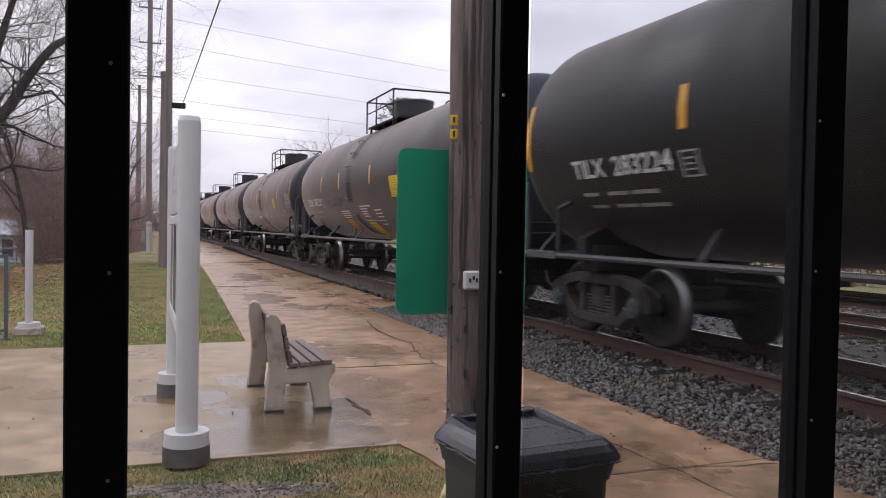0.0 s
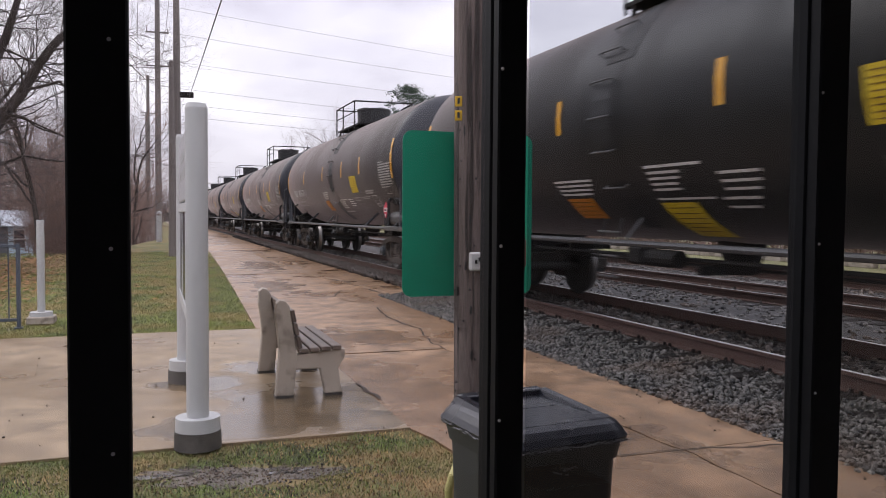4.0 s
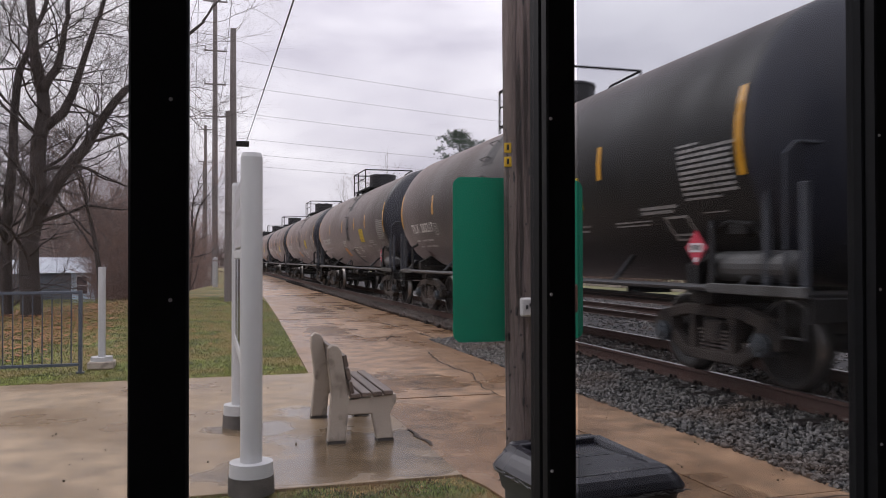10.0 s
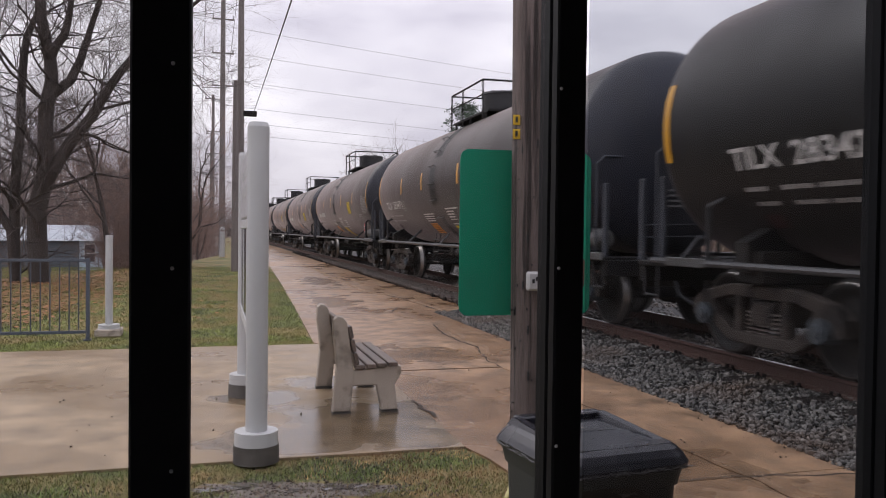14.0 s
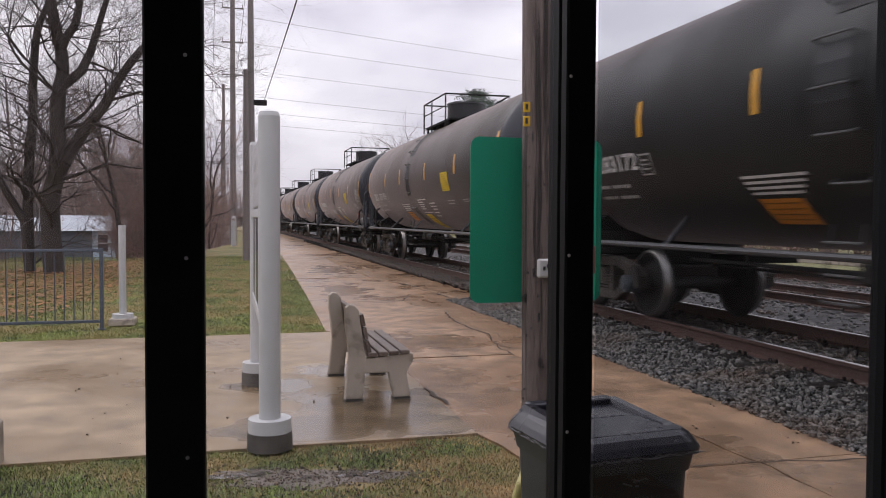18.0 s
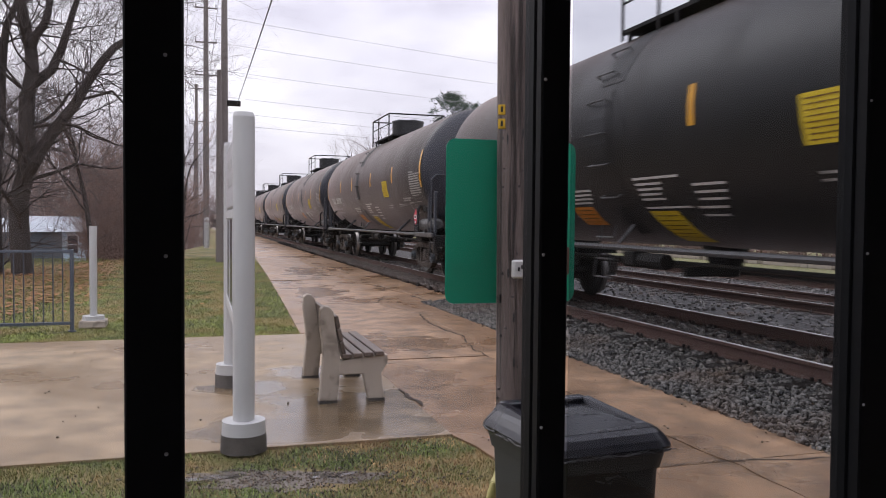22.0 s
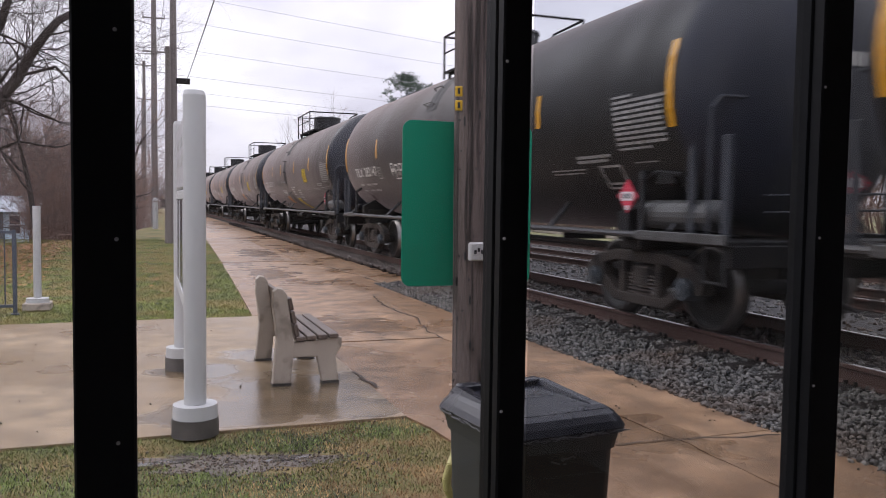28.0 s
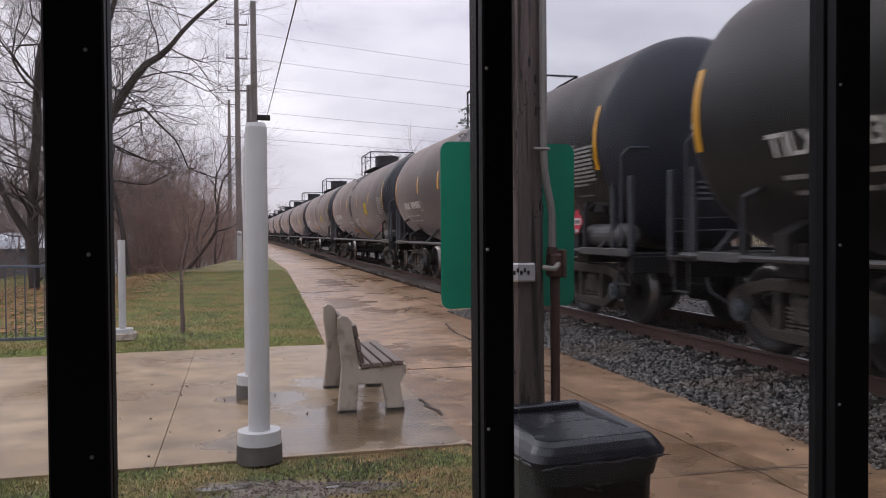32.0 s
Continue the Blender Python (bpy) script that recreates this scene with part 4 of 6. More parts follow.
            part("stirrup", bm, DARK_PIPE, endp)
        bm = B()
        pipe(bm, [(-1.34, sy * 7.5, 1.0), (-1.34, sy * 7.5, 2.28), (-1.22, sy * 7.5, 2.4), (1.22, sy * 7.5, 2.4), (1.34, sy * 7.5, 2.28), (1.34, sy * 7.5, 1.0)], 0.018)
        for z in (1.28, 1.45):
            rod(bm, (-0.7, sy * 7.55, z), (1.3, sy * 7.55, z + 0.05), 0.012, seg=6)
        part("handrail", bm, POST_GREY, endp, "thin grey end handrail")
        bm = B()
        box(bm, (0, sy * 8.05, 0.86), (0.28, 0.5, 0.22), 0.05)
        box(bm, (0, sy * 8.24, 0.86), (0.36, 0.16, 0.3), 0.04)
        part("coupler", bm, UNDER, car)
        bm = B()
        pipe(bm, [(-0.35, sy * 7.9, 0.75), (-0.35, sy * 8.05, 0.5), (-0.2, sy * 8.25, 0.36)], 0.025)
        part("air_hose", bm, WIRE, car)
        build_truck(car, sy * 5.95)
    bm = B()
    rod(bm, (-1.17, HALF - 13.42, 1.245), (-1.17, HALF - 14.48, 1.245), 0.155, seg=18)
    for u, v in ((13.42, 13.34), (14.48, 14.56)):
        rod(bm, (-1.17, HALF - u, 1.245), (-1.17, HALF - v, 1.245), 0.155, 0.09, seg=18)
    part("air_reservoir", bm, SILL, car, "grey cylindrical air reservoir", smooth=False)
    bm = B()
    pipe(bm, [(-1.2, HALF - 13.3, 1.62), (-1.25, HALF - 13.6, 1.7), (-1.25, HALF - 14.0, 1.66), (-1.15, HALF - 14.1, 1.42)], 0.03)
    box(bm, (-1.2, HALF - 13.75, 1.62), (0.16, 0.3, 0.16), 0.03)
    part("brake_valve", bm, UNDER, car)
    bm = B()
    rod(bm, (0.2, -4.8, 0.7), (0.2, 4.8, 0.7), 0.02, seg=6)
    rod(bm, (-0.5, -4.4, 0.82), (-0.5, 4.4, 0.82), 0.025, seg=6)
    for y in (-3.2, 3.2):
        box(bm, (-0.2, y, 0.9), (0.7, 0.05, 0.14))
    part("brake_rigging", bm, UNDER, car)
    bm = B()
    bmesh.ops.create_cone(bm, cap_ends=True, segments=16, radius1=0.16, radius2=0.3, depth=0.4, matrix=Matrix.Translation((0, 0.1, 0.86)))
    box(bm, (-0.35, 0.1, 0.72), (0.5, 0.12, 0.12), 0.02)
    part("bottom_outlet", bm, UNDER, car)
    bm = B()
    box(bm, (-0.85, 0.85, 0.86), (0.24, 0.3, 0.22), 0.03)
    rod(bm, (-0.85, 0.1, 0.84), (-0.85, 0.7, 0.84), 0.1, seg=12)
    part("brake_cylinder", bm, UNDER, car)
    return car


NUMBERS = {0: "283224", 1: "283229", 2: "283350", 3: "283216", 5: "283171", 6: "283371", 7: "283123", 8: "283171", 9: "283195", 10: "283217", 11: "283277", 12: "283204",
           13: "283424", 14: "283471", 17: "283172", 18: "283156", 19: "283086", 20: "283169", 21: "283258", 22: "283390", 23: "283213", 24: "283196",
           26: "283099", 27: "283147", 28: "283137", 29: "283462", 30: "283253"}
FIRST, LAST = -1, 50
LATE = {-1, 0, 5, 6, 8, 11, 12, 13, 16, 20, 23, 29, 30, 33, 34, 37, 41, 44, 45, 49}
CARS, KIND = {}, {}
first = {}
for i in range(FIRST, LAST + 1):
    KIND[i] = "late" if i in LATE else "early"
    if KIND[i] not in first:
        first[KIND[i]] = CARS[i] = build_car(KIND[i])
    else:
        CARS[i] = copy_thing(first[KIND[i]], pose(TRACK_X, i * PITCH, RAIL_Z))
for i, car in CARS.items():
    bm = B()
    if i in NUMBERS:
        u = 0.86 if KIND[i] == "early" else 1.1
        text_mesh(bm, "TILX", u, -21.4, 0.225, 0.72)
        text_mesh(bm, NUMBERS[i], u + 0.88, -21.4, 0.225, 1.1)
    else:
        for k in range(11):
            if k != 4:
                decal(bm, 1.0 + k * 0.18, 1.12 + k * 0.18, -21.4, -14.0)
    part("reporting_mark", bm, WHITE_PRINT, car)
    if i in (27, 30, 1, 28):
        random.seed(i)
        bm = B()
        for k in range(5):
            u = 4.0 + k * 0.3
            a = -17.5 + random.uniform(-1.5, 1.5)
            for du, a0, a1 in ((0, -6, 4), (0.2, -5, 3)):
                decal(bm, u + du, u + du + 0.035, a + a0, a + a1)
            decal(bm, u, u + 0.22, a + 3.2, a + 4.6)
            decal(bm, u, u + 0.22, a - random.uniform(0.5, 4), a - random.uniform(-0.6, 0.2))
        decal(bm, 4.2, 5.0, -26.5, -25.4)
        part("graffiti", bm, WHITE_PRINT if i in (27, 30) else GREY_PRINT, car, "scrawled white graffiti strokes")

# ---- things on the slab ----


def round_base(parent, x, y, r=0.155):
    bm = B()
    bmesh.ops.create_cone(bm, cap_ends=True, segments=56, radius1=r, radius2=r * 0.98, depth=0.12, matrix=Matrix.Translation((x, y, 0.06)))
    part("footing", bm, BASE_CONC, parent, "stained round concrete footing")
    bm = B()
    bmesh.ops.create_cone(bm, cap_ends=True, segments=56, radius1=r * 0.95, radius2=r * 0.93, depth=0.09, matrix=Matrix.Translation((x, y, 0.165)))
    part("collar", bm, WHITE_PAINT, parent, "white collar")


board = thing("information_board", "white-framed station information board on two round posts", "information board")
PX, PY0, PY1 = 0.455, 5.6, 7.85
for y, r in ((PY0, 0.073), (PY1, 0.073)):
    bm = B()
    rod(bm, (PX, y, 0.18), (PX, y, 2.27), r, seg=56)
    bmesh.ops.create_cone(bm, cap_ends=True, segments=24, radius1=r, radius2=r * 0.85, depth=0.03, matrix=Matrix.Translation((PX, y, 2.285)))
    part("post", bm, WHITE_PAINT, board, smooth=False)
    round_base(board, PX, y)
bm = B()
box(bm, (PX - 0.02, (PY0 + PY1) / 2, 1.93), (0.06, PY1 - PY0 - 0.1, 0.52), 0.01)
part("header_panel", bm, PANEL, board, "pale grey header panel")
bm = B()
box(bm, (PX - 0.02, (PY0 + PY1) / 2, 1.62), (0.07, PY1 - PY0 - 0.1, 0.07), 0.005)
box(bm, (PX - 0.02, (PY0 + PY1) / 2, 0.84), (0.07, PY1 - PY0 - 0.1, 0.09), 0.005)
BAYS = [PY0 + 0.09 + k * (PY1 - PY0 - 0.18) / 3 for k in range(4)]
for y in BAYS:
    box(bm, (PX - 0.02, y, 1.23), (0.057, 0.05, 0.72), 0.002)
part("frame", bm, WHITE_PAINT, board)
bm = B()
random.seed(5)
for z, n in ((2.02, 5), (1.88, 8)):
    for k in range(n):
        box(bm, (PX - 0.0515, PY0 + 0.35 + k * 1.5 / n, z), (0.003, 1.5 / n * 0.7, 0.07))
part("lettering_bars", bm, WHITE_PAINT, board, "unreadable white lettering")
for a, b in zip(BAYS, BAYS[1:]):
    bm = B()
    box(bm, (PX - 0.02, (a + b) / 2, 1.23), (0.05, b - a - 0.05, 0.7))
    part("display_pane", bm, DARK_GLASS, board)

# bench
bench = thing("bench", "weathered timber bench with pale concrete ends", "bench", pose(1.15, 6.9, 0))
BENCH_BACK = [(0.0, 0.02), (0.155, 0.02), (0.165, 0.12), (0.185, 0.36), (0.165, 0.46), (0.145, 0.62), (0.12, 0.79), (0.085, 0.835), (0.04, 0.845), (0.005, 0.815), (0.0, 0.7), (0.02, 0.55),
              (0.035, 0.4), (0.02, 0.24)]
BENCH_FRONT = [(0.16, 0.24), (0.38, 0.24), (0.405, 0.13), (0.425, 0.02), (0.575, 0.02), (0.56, 0.12), (0.545, 0.24), (0.6, 0.335), (0.6, 0.4), (0.565, 0.41), (0.16, 0.365)]
for y in (0.0, 1.17):
    bm = B()
    prism(bm, BENCH_BACK, y - 0.05, y + 0.05, "y", 0.012)
    prism(bm, BENCH_FRONT, y - 0.046, y + 0.046, "y", 0.012)
    sup = part("end_support", bm, BENCH_CONC, bench)
    bm = B()
    box(bm, (0.0775, y, 0.012), (0.16, 0.104, 0.024))
    box(bm, (0.5, y, 0.012), (0.155, 0.1, 0.024))
    part("foot", bm, BASE_CONC, sup, "damp dark foot")
for i in range(4):
    bm = B()
    box(bm, (0.235 + i * 0.096, 0.6, 0.405 + 0.005 * i), (0.083, 1.34, 0.038), 0.006)
    part("seat_slat", bm, BENCH_WOOD, bench)
for i in range(3):
    bm = B()
    box(bm, (0.2 - i * 0.025, 0.6, 0.475 + i * 0.115), (0.036, 1.32, 0.105), 0.006, Matrix.Rotation(radians(-12), 3, "Y"))
    part("back_slat", bm, BENCH_WOOD, bench)

# wheeled bin
wbin = thing("wheeled_bin", "dark grey plastic wheeled bin with wet lid", "bin", pose(1.228, 2.13, 0, 0, 0, 6) @ Matrix.Diagonal((0.905, 0.92, 0.988, 1)))


def ring_box(bm, w0, d0, z0, w1, d1, z1, r=0.05):
    def loop(w, d, z):
        out = []
        for sx, sy, a0 in ((1, 1, 0), (-1, 1, 90), (-1, -1, 180), (1, -1, 270)):
            for k in range(8):
                a = radians(a0 + k * 90 / 7)
                out.append(bm.verts.new((sx * (w / 2 - r) + r * math.cos(a), sy * (d / 2 - r) + r * math.sin(a), z)))
        return out
    p, q = loop(w0, d0, z0), loop(w1, d1, z1)
    for i in range(32):
        bm.faces.new((p[i], p[(i + 1) % 32], q[(i + 1) % 32], q[i]))
    bm.faces.new(p[::-1])
    bm.faces.new(q)
    return bm


part("body", ring_box(B(), 0.33, 0.36, 0.04, 0.395, 0.43, 0.93), BIN_PLASTIC, wbin)
part("rim", ring_box(B(), 0.405, 0.445, 0.90, 0.425, 0.47, 0.958), BIN_PLASTIC, wbin)
bm = B()
ring_box(bm, 0.446, 0.492, 0.950, 0.452, 0.498, 0.966, 0.06)
ring_box(bm, 0.452, 0.498, 0.966, 0.43, 0.476, 0.984, 0.06)
ring_box(bm, 0.43, 0.476, 0.984, 0.40, 0.446, 1.002, 0.055)
ring_box(bm, 0.40, 0.446, 1.002, 0.37, 0.416, 1.012, 0.05)
lid = part("lid", bm, BIN_LID, wbin, "wet dark grey lid")
bm = B()
for x0, x1 in ((-0.19, -0.135), (0.135, 0.19)):
    lo = [bm.verts.new((x, y, 1.008)) for x, y in ((x0, -0.16), (x1, -0.16), (x1, 0.2), (x0, 0.2))]
    hi = [bm.verts.new((x, y, z)) for x, y, z in ((x0 + 0.012, -0.13, 1.015), (x1 - 0.012, -0.13, 1.015), (x1 - 0.012, 0.18, 1.03), (x0 + 0.012, 0.18, 1.03))]
    bm.faces.new(hi)
    for i in range(4):
        bm.faces.new((lo[i], lo[(i + 1) % 4], hi[(i + 1) % 4], hi[i]))
box(bm, (0, 0.19, 1.017), (0.33, 0.05, 0.03), 0.012, seg=3)
bmesh.ops.recalc_face_normals(bm, faces=bm.faces)
part("ridge", bm, BIN_LID, lid)
bm = B()
for k in range(6):
    box(bm, (-0.085 + k * 0.034, 0.03, 1.0125), (0.02, 0.055, 0.003), 0.001)
for k in range(26):
    box(bm, (-0.16 + k * 0.0128, -0.195, 1.0125), (0.007, 0.006, 0.002))
part("embossing", bm, BIN_LID, lid)
bm = B()
random.seed(21)
for k in range(34):
    x = -0.2 + 0.4 * k / 33
    box(bm, (x, -0.2485, 0.957 + random.uniform(-0.004, 0.004)), (random.uniform(0.01, 0.03), 0.004, random.uniform(0.0015, 0.004)), turn=Matrix.Rotation(random.uniform(-0.4, 0.4), 3, "Y"))
for k in range(18):
    y = -0.19 + 0.38 * k / 17
    box(bm, (-0.2255, y, 0.957 + random.uniform(-0.004, 0.004)), (0.004, random.uniform(0.012, 0.035), random.uniform(0.0015, 0.005)))
part("scuffed_edge", bm, SCUFF, lid, "scuffed pale edge")
bm = B()
for k in range(9):
    box(bm, (-0.06 + random.uniform(0, 0.09), -0.2115 + 0.0, 0.9 - random.uniform(0, 0.03)), (random.uniform(0.01, 0.04), 0.004, 0.005), turn=Matrix.Rotation(random.uniform(-0.2, 0.5), 3, "Y"))
part("scuff_mark", bm, SCUFF, wbin, "pale scuff on the front")
bm = B()
rod(bm, (-0.17, 0.27, 0.93), (0.17, 0.27, 0.93), 0.014, seg=8)
for x in (-0.15, 0.15):
    rod(bm, (x, 0.2, 0.93), (x, 0.27, 0.93), 0.014, seg=8)
part("handle", bm, BIN_PLASTIC, wbin)
bm = B()
box(bm, (0.0, -0.196, 0.62), (0.13, 0.02, 0.44), 0.006)
box(bm, (-0.02, -0.2, 0.83), (0.2, 0.02, 0.03), 0.008)
part("front_rib", bm, BIN_PLASTIC, wbin)
for x in (-0.17, 0.17):
    bm = B()
    rod(bm, (x - 0.025, 0.2, 0.1), (x + 0.025, 0.2, 0.1), 0.1, seg=18)
    part("wheel", bm, BIN_PLASTIC, wbin)

# timber pole with its sign and conduit
QX, QY, QR = 1.299, 2.72, 0.09
pole = thing("utility_pole", "weathered brown timber pole with yellow tags", "utility pole")
bm = B()
seg = 20
rings = []
for z in np.linspace(-0.3, 8.2, 18):
    rings.append([bm.verts.new((QX + 0.0086 * (1.6 - z) + QR * (1 + 0.02 * math.sin(5 * a + z)) * math.cos(a), QY + QR * math.sin(a), z)) for a in np.linspace(0, 2 * math.pi, seg, endpoint=False)])
for p, q in zip(rings, rings[1:]):
    for i in range(seg):
        bm.faces.new((p[i], p[(i + 1) % seg], q[(i + 1) % seg], q[i]))
bm.faces.new(rings[-1])
part("shaft", bm, POLE_WOOD, pole, smooth=True)
random.seed(11)
bm = B()
for i in range(120):
    a, z = radians(random.uniform(180, 360)), random.uniform(0.9, 2.8)
    c = (QX + QR * 1.0 * math.cos(a), QY + QR * 1.0 * math.sin(a), z)
    box(bm, c, (0.006, 0.006, random.choice((0.006, 0.008, 0.03))), turn=Matrix.Rotation(a, 3, "Z"))
part("staple_marks", bm, BLACK_INK, pole)
for z in (1.975, 1.925):
    bm = B()
    box(bm, (QX - QR * 0.99, QY - 0.035, z), (0.004, 0.036, 0.036), 0.0015, Matrix.Rotation(radians(62), 3, "Z"))
    tag = part("number_tag", bm, TAG_YELLOW, pole, "small yellow tag")
    bm = B()
    for dx in (-0.008, 0.006):
        box(bm, (QX - QR * 0.99 + dx, QY - 0.0385 + 0.5 * dx, z), (0.003, 0.008, 0.02), 0, Matrix.Rotation(radians(62), 3, "Z"))
    part("print", bm, BLACK_INK, tag)
bm = B()
box(bm, (QX - 0.022, QY - QR - 0.006, 1.408), (0.1, 0.025, 0.066), 0.006)
tag = part("meter_plate", bm, PLATE, pole, "pale metal plate with printed marks")
bm = B()
for k in range(5):
    box(bm, (QX - 0.052 + 0.013 * k, QY - QR - 0.0195, 1.408 + 0.008 * (k % 2)), (0.008, 0.003, 0.014))
part("print", bm, BLACK_INK, tag)
bm = B()
pipe(bm, [(QX + 0.066, QY - 0.075, 5.5), (QX + 0.07, QY - 0.078, 1.84), (QX + 0.074, QY - 0.077, 1.77), (QX + 0.085, QY - 0.072, 1.71), (QX + 0.1, QY - 0.065, 1.655), (QX + 0.108, QY - 0.06, 1.6), (QX + 0.11, QY - 0.055, 1.48)], 0.0135)
rod(bm, (QX + 0.03, QY - 0.092, 1.84), (QX + 0.088, QY - 0.085, 1.84), 0.006, seg=8)
part("conduit", bm, CONDUIT, pole, "grey flexible conduit")
bm = B()
box(bm, (QX + 0.12, QY - 0.05, 1.43), (0.046, 0.06, 0.085), 0.008)
box(bm, (QX + 0.149, QY - 0.05, 1.435), (0.014, 0.066, 0.1), 0.004)
rod(bm, (QX + 0.11, QY - 0.055, 1.47), (QX + 0.11, QY - 0.055, 1.495), 0.019, seg=10)
part("junction_box", bm, RUSTY, pole, "rusty junction box")
bm = B()
rod(bm, (QX + 0.125, QY - 0.045, 0.0), (QX + 0.125, QY - 0.045, 1.4), 0.017, seg=10)
part("rusty_pipe", bm, RUSTY, pole, "rusty standing pipe")
bm = B()
pipe(bm, [(QX + 0.05, QY - 0.115, 1.425), (QX + 0.09, QY - 0.13, 1.42), (QX + 0.12, QY - 0.09, 1.435)], 0.009)
part("cable", bm, CONDUIT, pole)

sign = thing("road_sign", "green sheet-metal sign with rounded corners, seen from its face", "sign")
bm = B()
w, h, r = 0.261, 0.305, 0.035
out = []
for sx, sy, a0 in ((1, 1, 0), (-1, 1, 90), (-1, -1, 180), (1, -1, 270)):
    for k in range(5):
        a = radians(a0 + k * 22.5)
        out.append((1.299 + sx * (w - r) + r * math.cos(a), 1.575 + sy * (h - r) + r * math.sin(a)))
prism(bm, out, QY + QR + 0.004, QY + QR + 0.007, "y")
part("sheet", bm, GREEN_SIGN, sign)
bm = B()
for z in (1.42, 1.73):
    box(bm, (1.31, QY + QR + 0.003, z), (0.05, 0.004, 0.03))
part("bracket", bm, SIGN_EDGE, sign)

# fence, white posts
fence = thing("railing_fence", "blue-grey metal railing fence with upright bars", "fence")
FY = 12.15
for x in (-7.4, -5.95, -4.38, -2.96, -1.54):
    bm = B()
    box(bm, (x, FY, 0.575), (0.05, 0.05, 1.15), 0.004)
    box(bm, (x, FY, 0.01), (0.1, 0.1, 0.02))
    part("post", bm, FENCE, fence)
for z in (1.12, 0.12):
    bm = B()
    box(bm, (-4.47, FY, z), (5.9, 0.04, 0.04), 0.004)
    part("rail", bm, FENCE, fence)
bm = B()
rod(bm, (0, 0, 0.13), (0, 0, 1.11), 0.009, seg=6)
bar = part("bar", bm, FENCE, fence, at=pose(-7.27, FY, 0))
for k in range(1, 48):
    x = -7.27 + k * 0.122
    if min(abs(x - q) for q in (-7.4, -5.95, -4.38, -2.96, -1.54)) > 0.05:
        b2 = bar.copy()
        scene.collection.objects.link(b2)
        b2.matrix_basis = pose(x, FY, 0)

wpost = thing("white_post", "white painted post on a concrete footing", "post", pose(-1.33, 12.7, 0))
bm = B()
rod(bm, (0, 0, 0.12), (0, 0, 1.47), 0.052, seg=20)
part("shaft", bm, WHITE_PAINT, wpost)
bm = B()
box(bm, (0, 0, 0.045), (0.36, 0.36, 0.11), 0.015)
part("footing", bm, BENCH_CONC, wpost, "pale concrete footing")
bm = B()
bmesh.ops.create_cone(bm, cap_ends=True, segments=24, radius1=0.155, radius2=0.15, depth=0.06, matrix=Matrix.Translation((0, 0, 0.13)))
part("collar", bm, WHITE_PAINT, wpost)
mpost = thing("marker_post", "white round-topped marker post on the lawn", "post", pose(0.5, 48, -0.02))
bm = B()
rod(bm, (0, 0, 0), (0, 0, 1.6), 0.15, seg=16)
bmesh.ops.create_icosphere(bm, subdivisions=2, radius=0.15, matrix=Matrix.Translation((0, 0, 1.6)))
part("shaft", bm, WHITE_PAINT, mpost)
bm = B()
box(bm, (-1.36, 5.5, 0.13), (0.26, 0.5, 0.3), 0.02)
solid("concrete_block", bm, BENCH_CONC, "rough pale concrete block at the slab edge", "concrete block")

# ---- poles, wires, house ----


def far_pole(x, y, h, r, arms=(), group="line of utility poles"):
    p = thing("power_pole", "tall grey timber power pole beside the tracks", "power pole", pose(x, y, -0.1), group)
    bm = B()
    rod(bm, (0, 0, 0), (0, 0, h), r, r * 0.62, seg=12)
    part("shaft", bm, POLE_FAR, p)
    for z, w in arms:
        bm = B()
        box(bm, (0, 0, z), (w, 0.08, 0.08))
        arm = part("crossarm", bm, POLE_FAR, p)
        for k in (-1, 1):
            bm = B()
            rod(bm, (k * w * 0.46, 0, z + 0.06), (k * w * 0.46, 0, z + 0.25), 0.04, seg=6)
            part("insulator", bm, WIRE_FAR, arm)
    return p


lamp_pole = far_pole(1.05, 32, 10.6, 0.17)
bm = B()
box(bm, (0.35, 0, 6.15), (0.5, 0.22, 0.2), 0.02)
part("lamp_head", bm, UNDER, lamp_pole, "dark floodlight head")
far_pole(0.85, 31.5, 7.3, 0.14)
FAR = [(0.5, 52, 18.2, 0.2), (-0.2, 80, 14.5, 0.2), (-0.6, 118, 15.5, 0.2), (-0.8, 160, 15, 0.2), (-1.0, 210, 15, 0.2), (-1.2, 270, 15, 0.2)]
for x, y, h, r in FAR:
    far_pole(x, y, h, r, ((h - 0.4, 1.5), (h - 3.5, 1.3), (h - 5.6, 1.3), (h - 7.6, 1.3)))


def cable(name, pts, r, m, label):
    bm = B()
    for a, b in zip(pts, pts[1:]):
        rod(bm, a, b, r, seg=5, caps=False)
    return solid(name, bm, m, label, "cable")


def sag(a, b, drop, n=14):
    a, b = Vector(a), Vector(b)
    return [a.lerp(b, i / n) - Vector((0, 0, drop * 4 * (i / n) * (1 - i / n))) for i in range(n + 1)]


cable("service_cable", sag((1.49, 31.9, 5.97), (0.96, 1.4, 4.08), 0.05), 0.011, WIRE, "black service cable slung from the lamp pole")
for z in (14.2, 12.6, 10.9, 9.3, 8.35, 7.6):
    cable("power_line", sag((0.5, 52, z), (72, 75, z + 0.4), 0.5), 0.011, WIRE_FAR, "thin power line crossing over the tracks")
for (x0, y0, h0, _), (x1, y1, h1, _) in zip(FAR, FAR[1:]):
    for dx in (-1, 1):
        cable("power_line", sag((x0 + dx, y0, h0 - 0.3), (x1 + dx, y1, h1 - 0.3), 0.8), 0.02, WIRE_FAR, "thin power line along the poles")

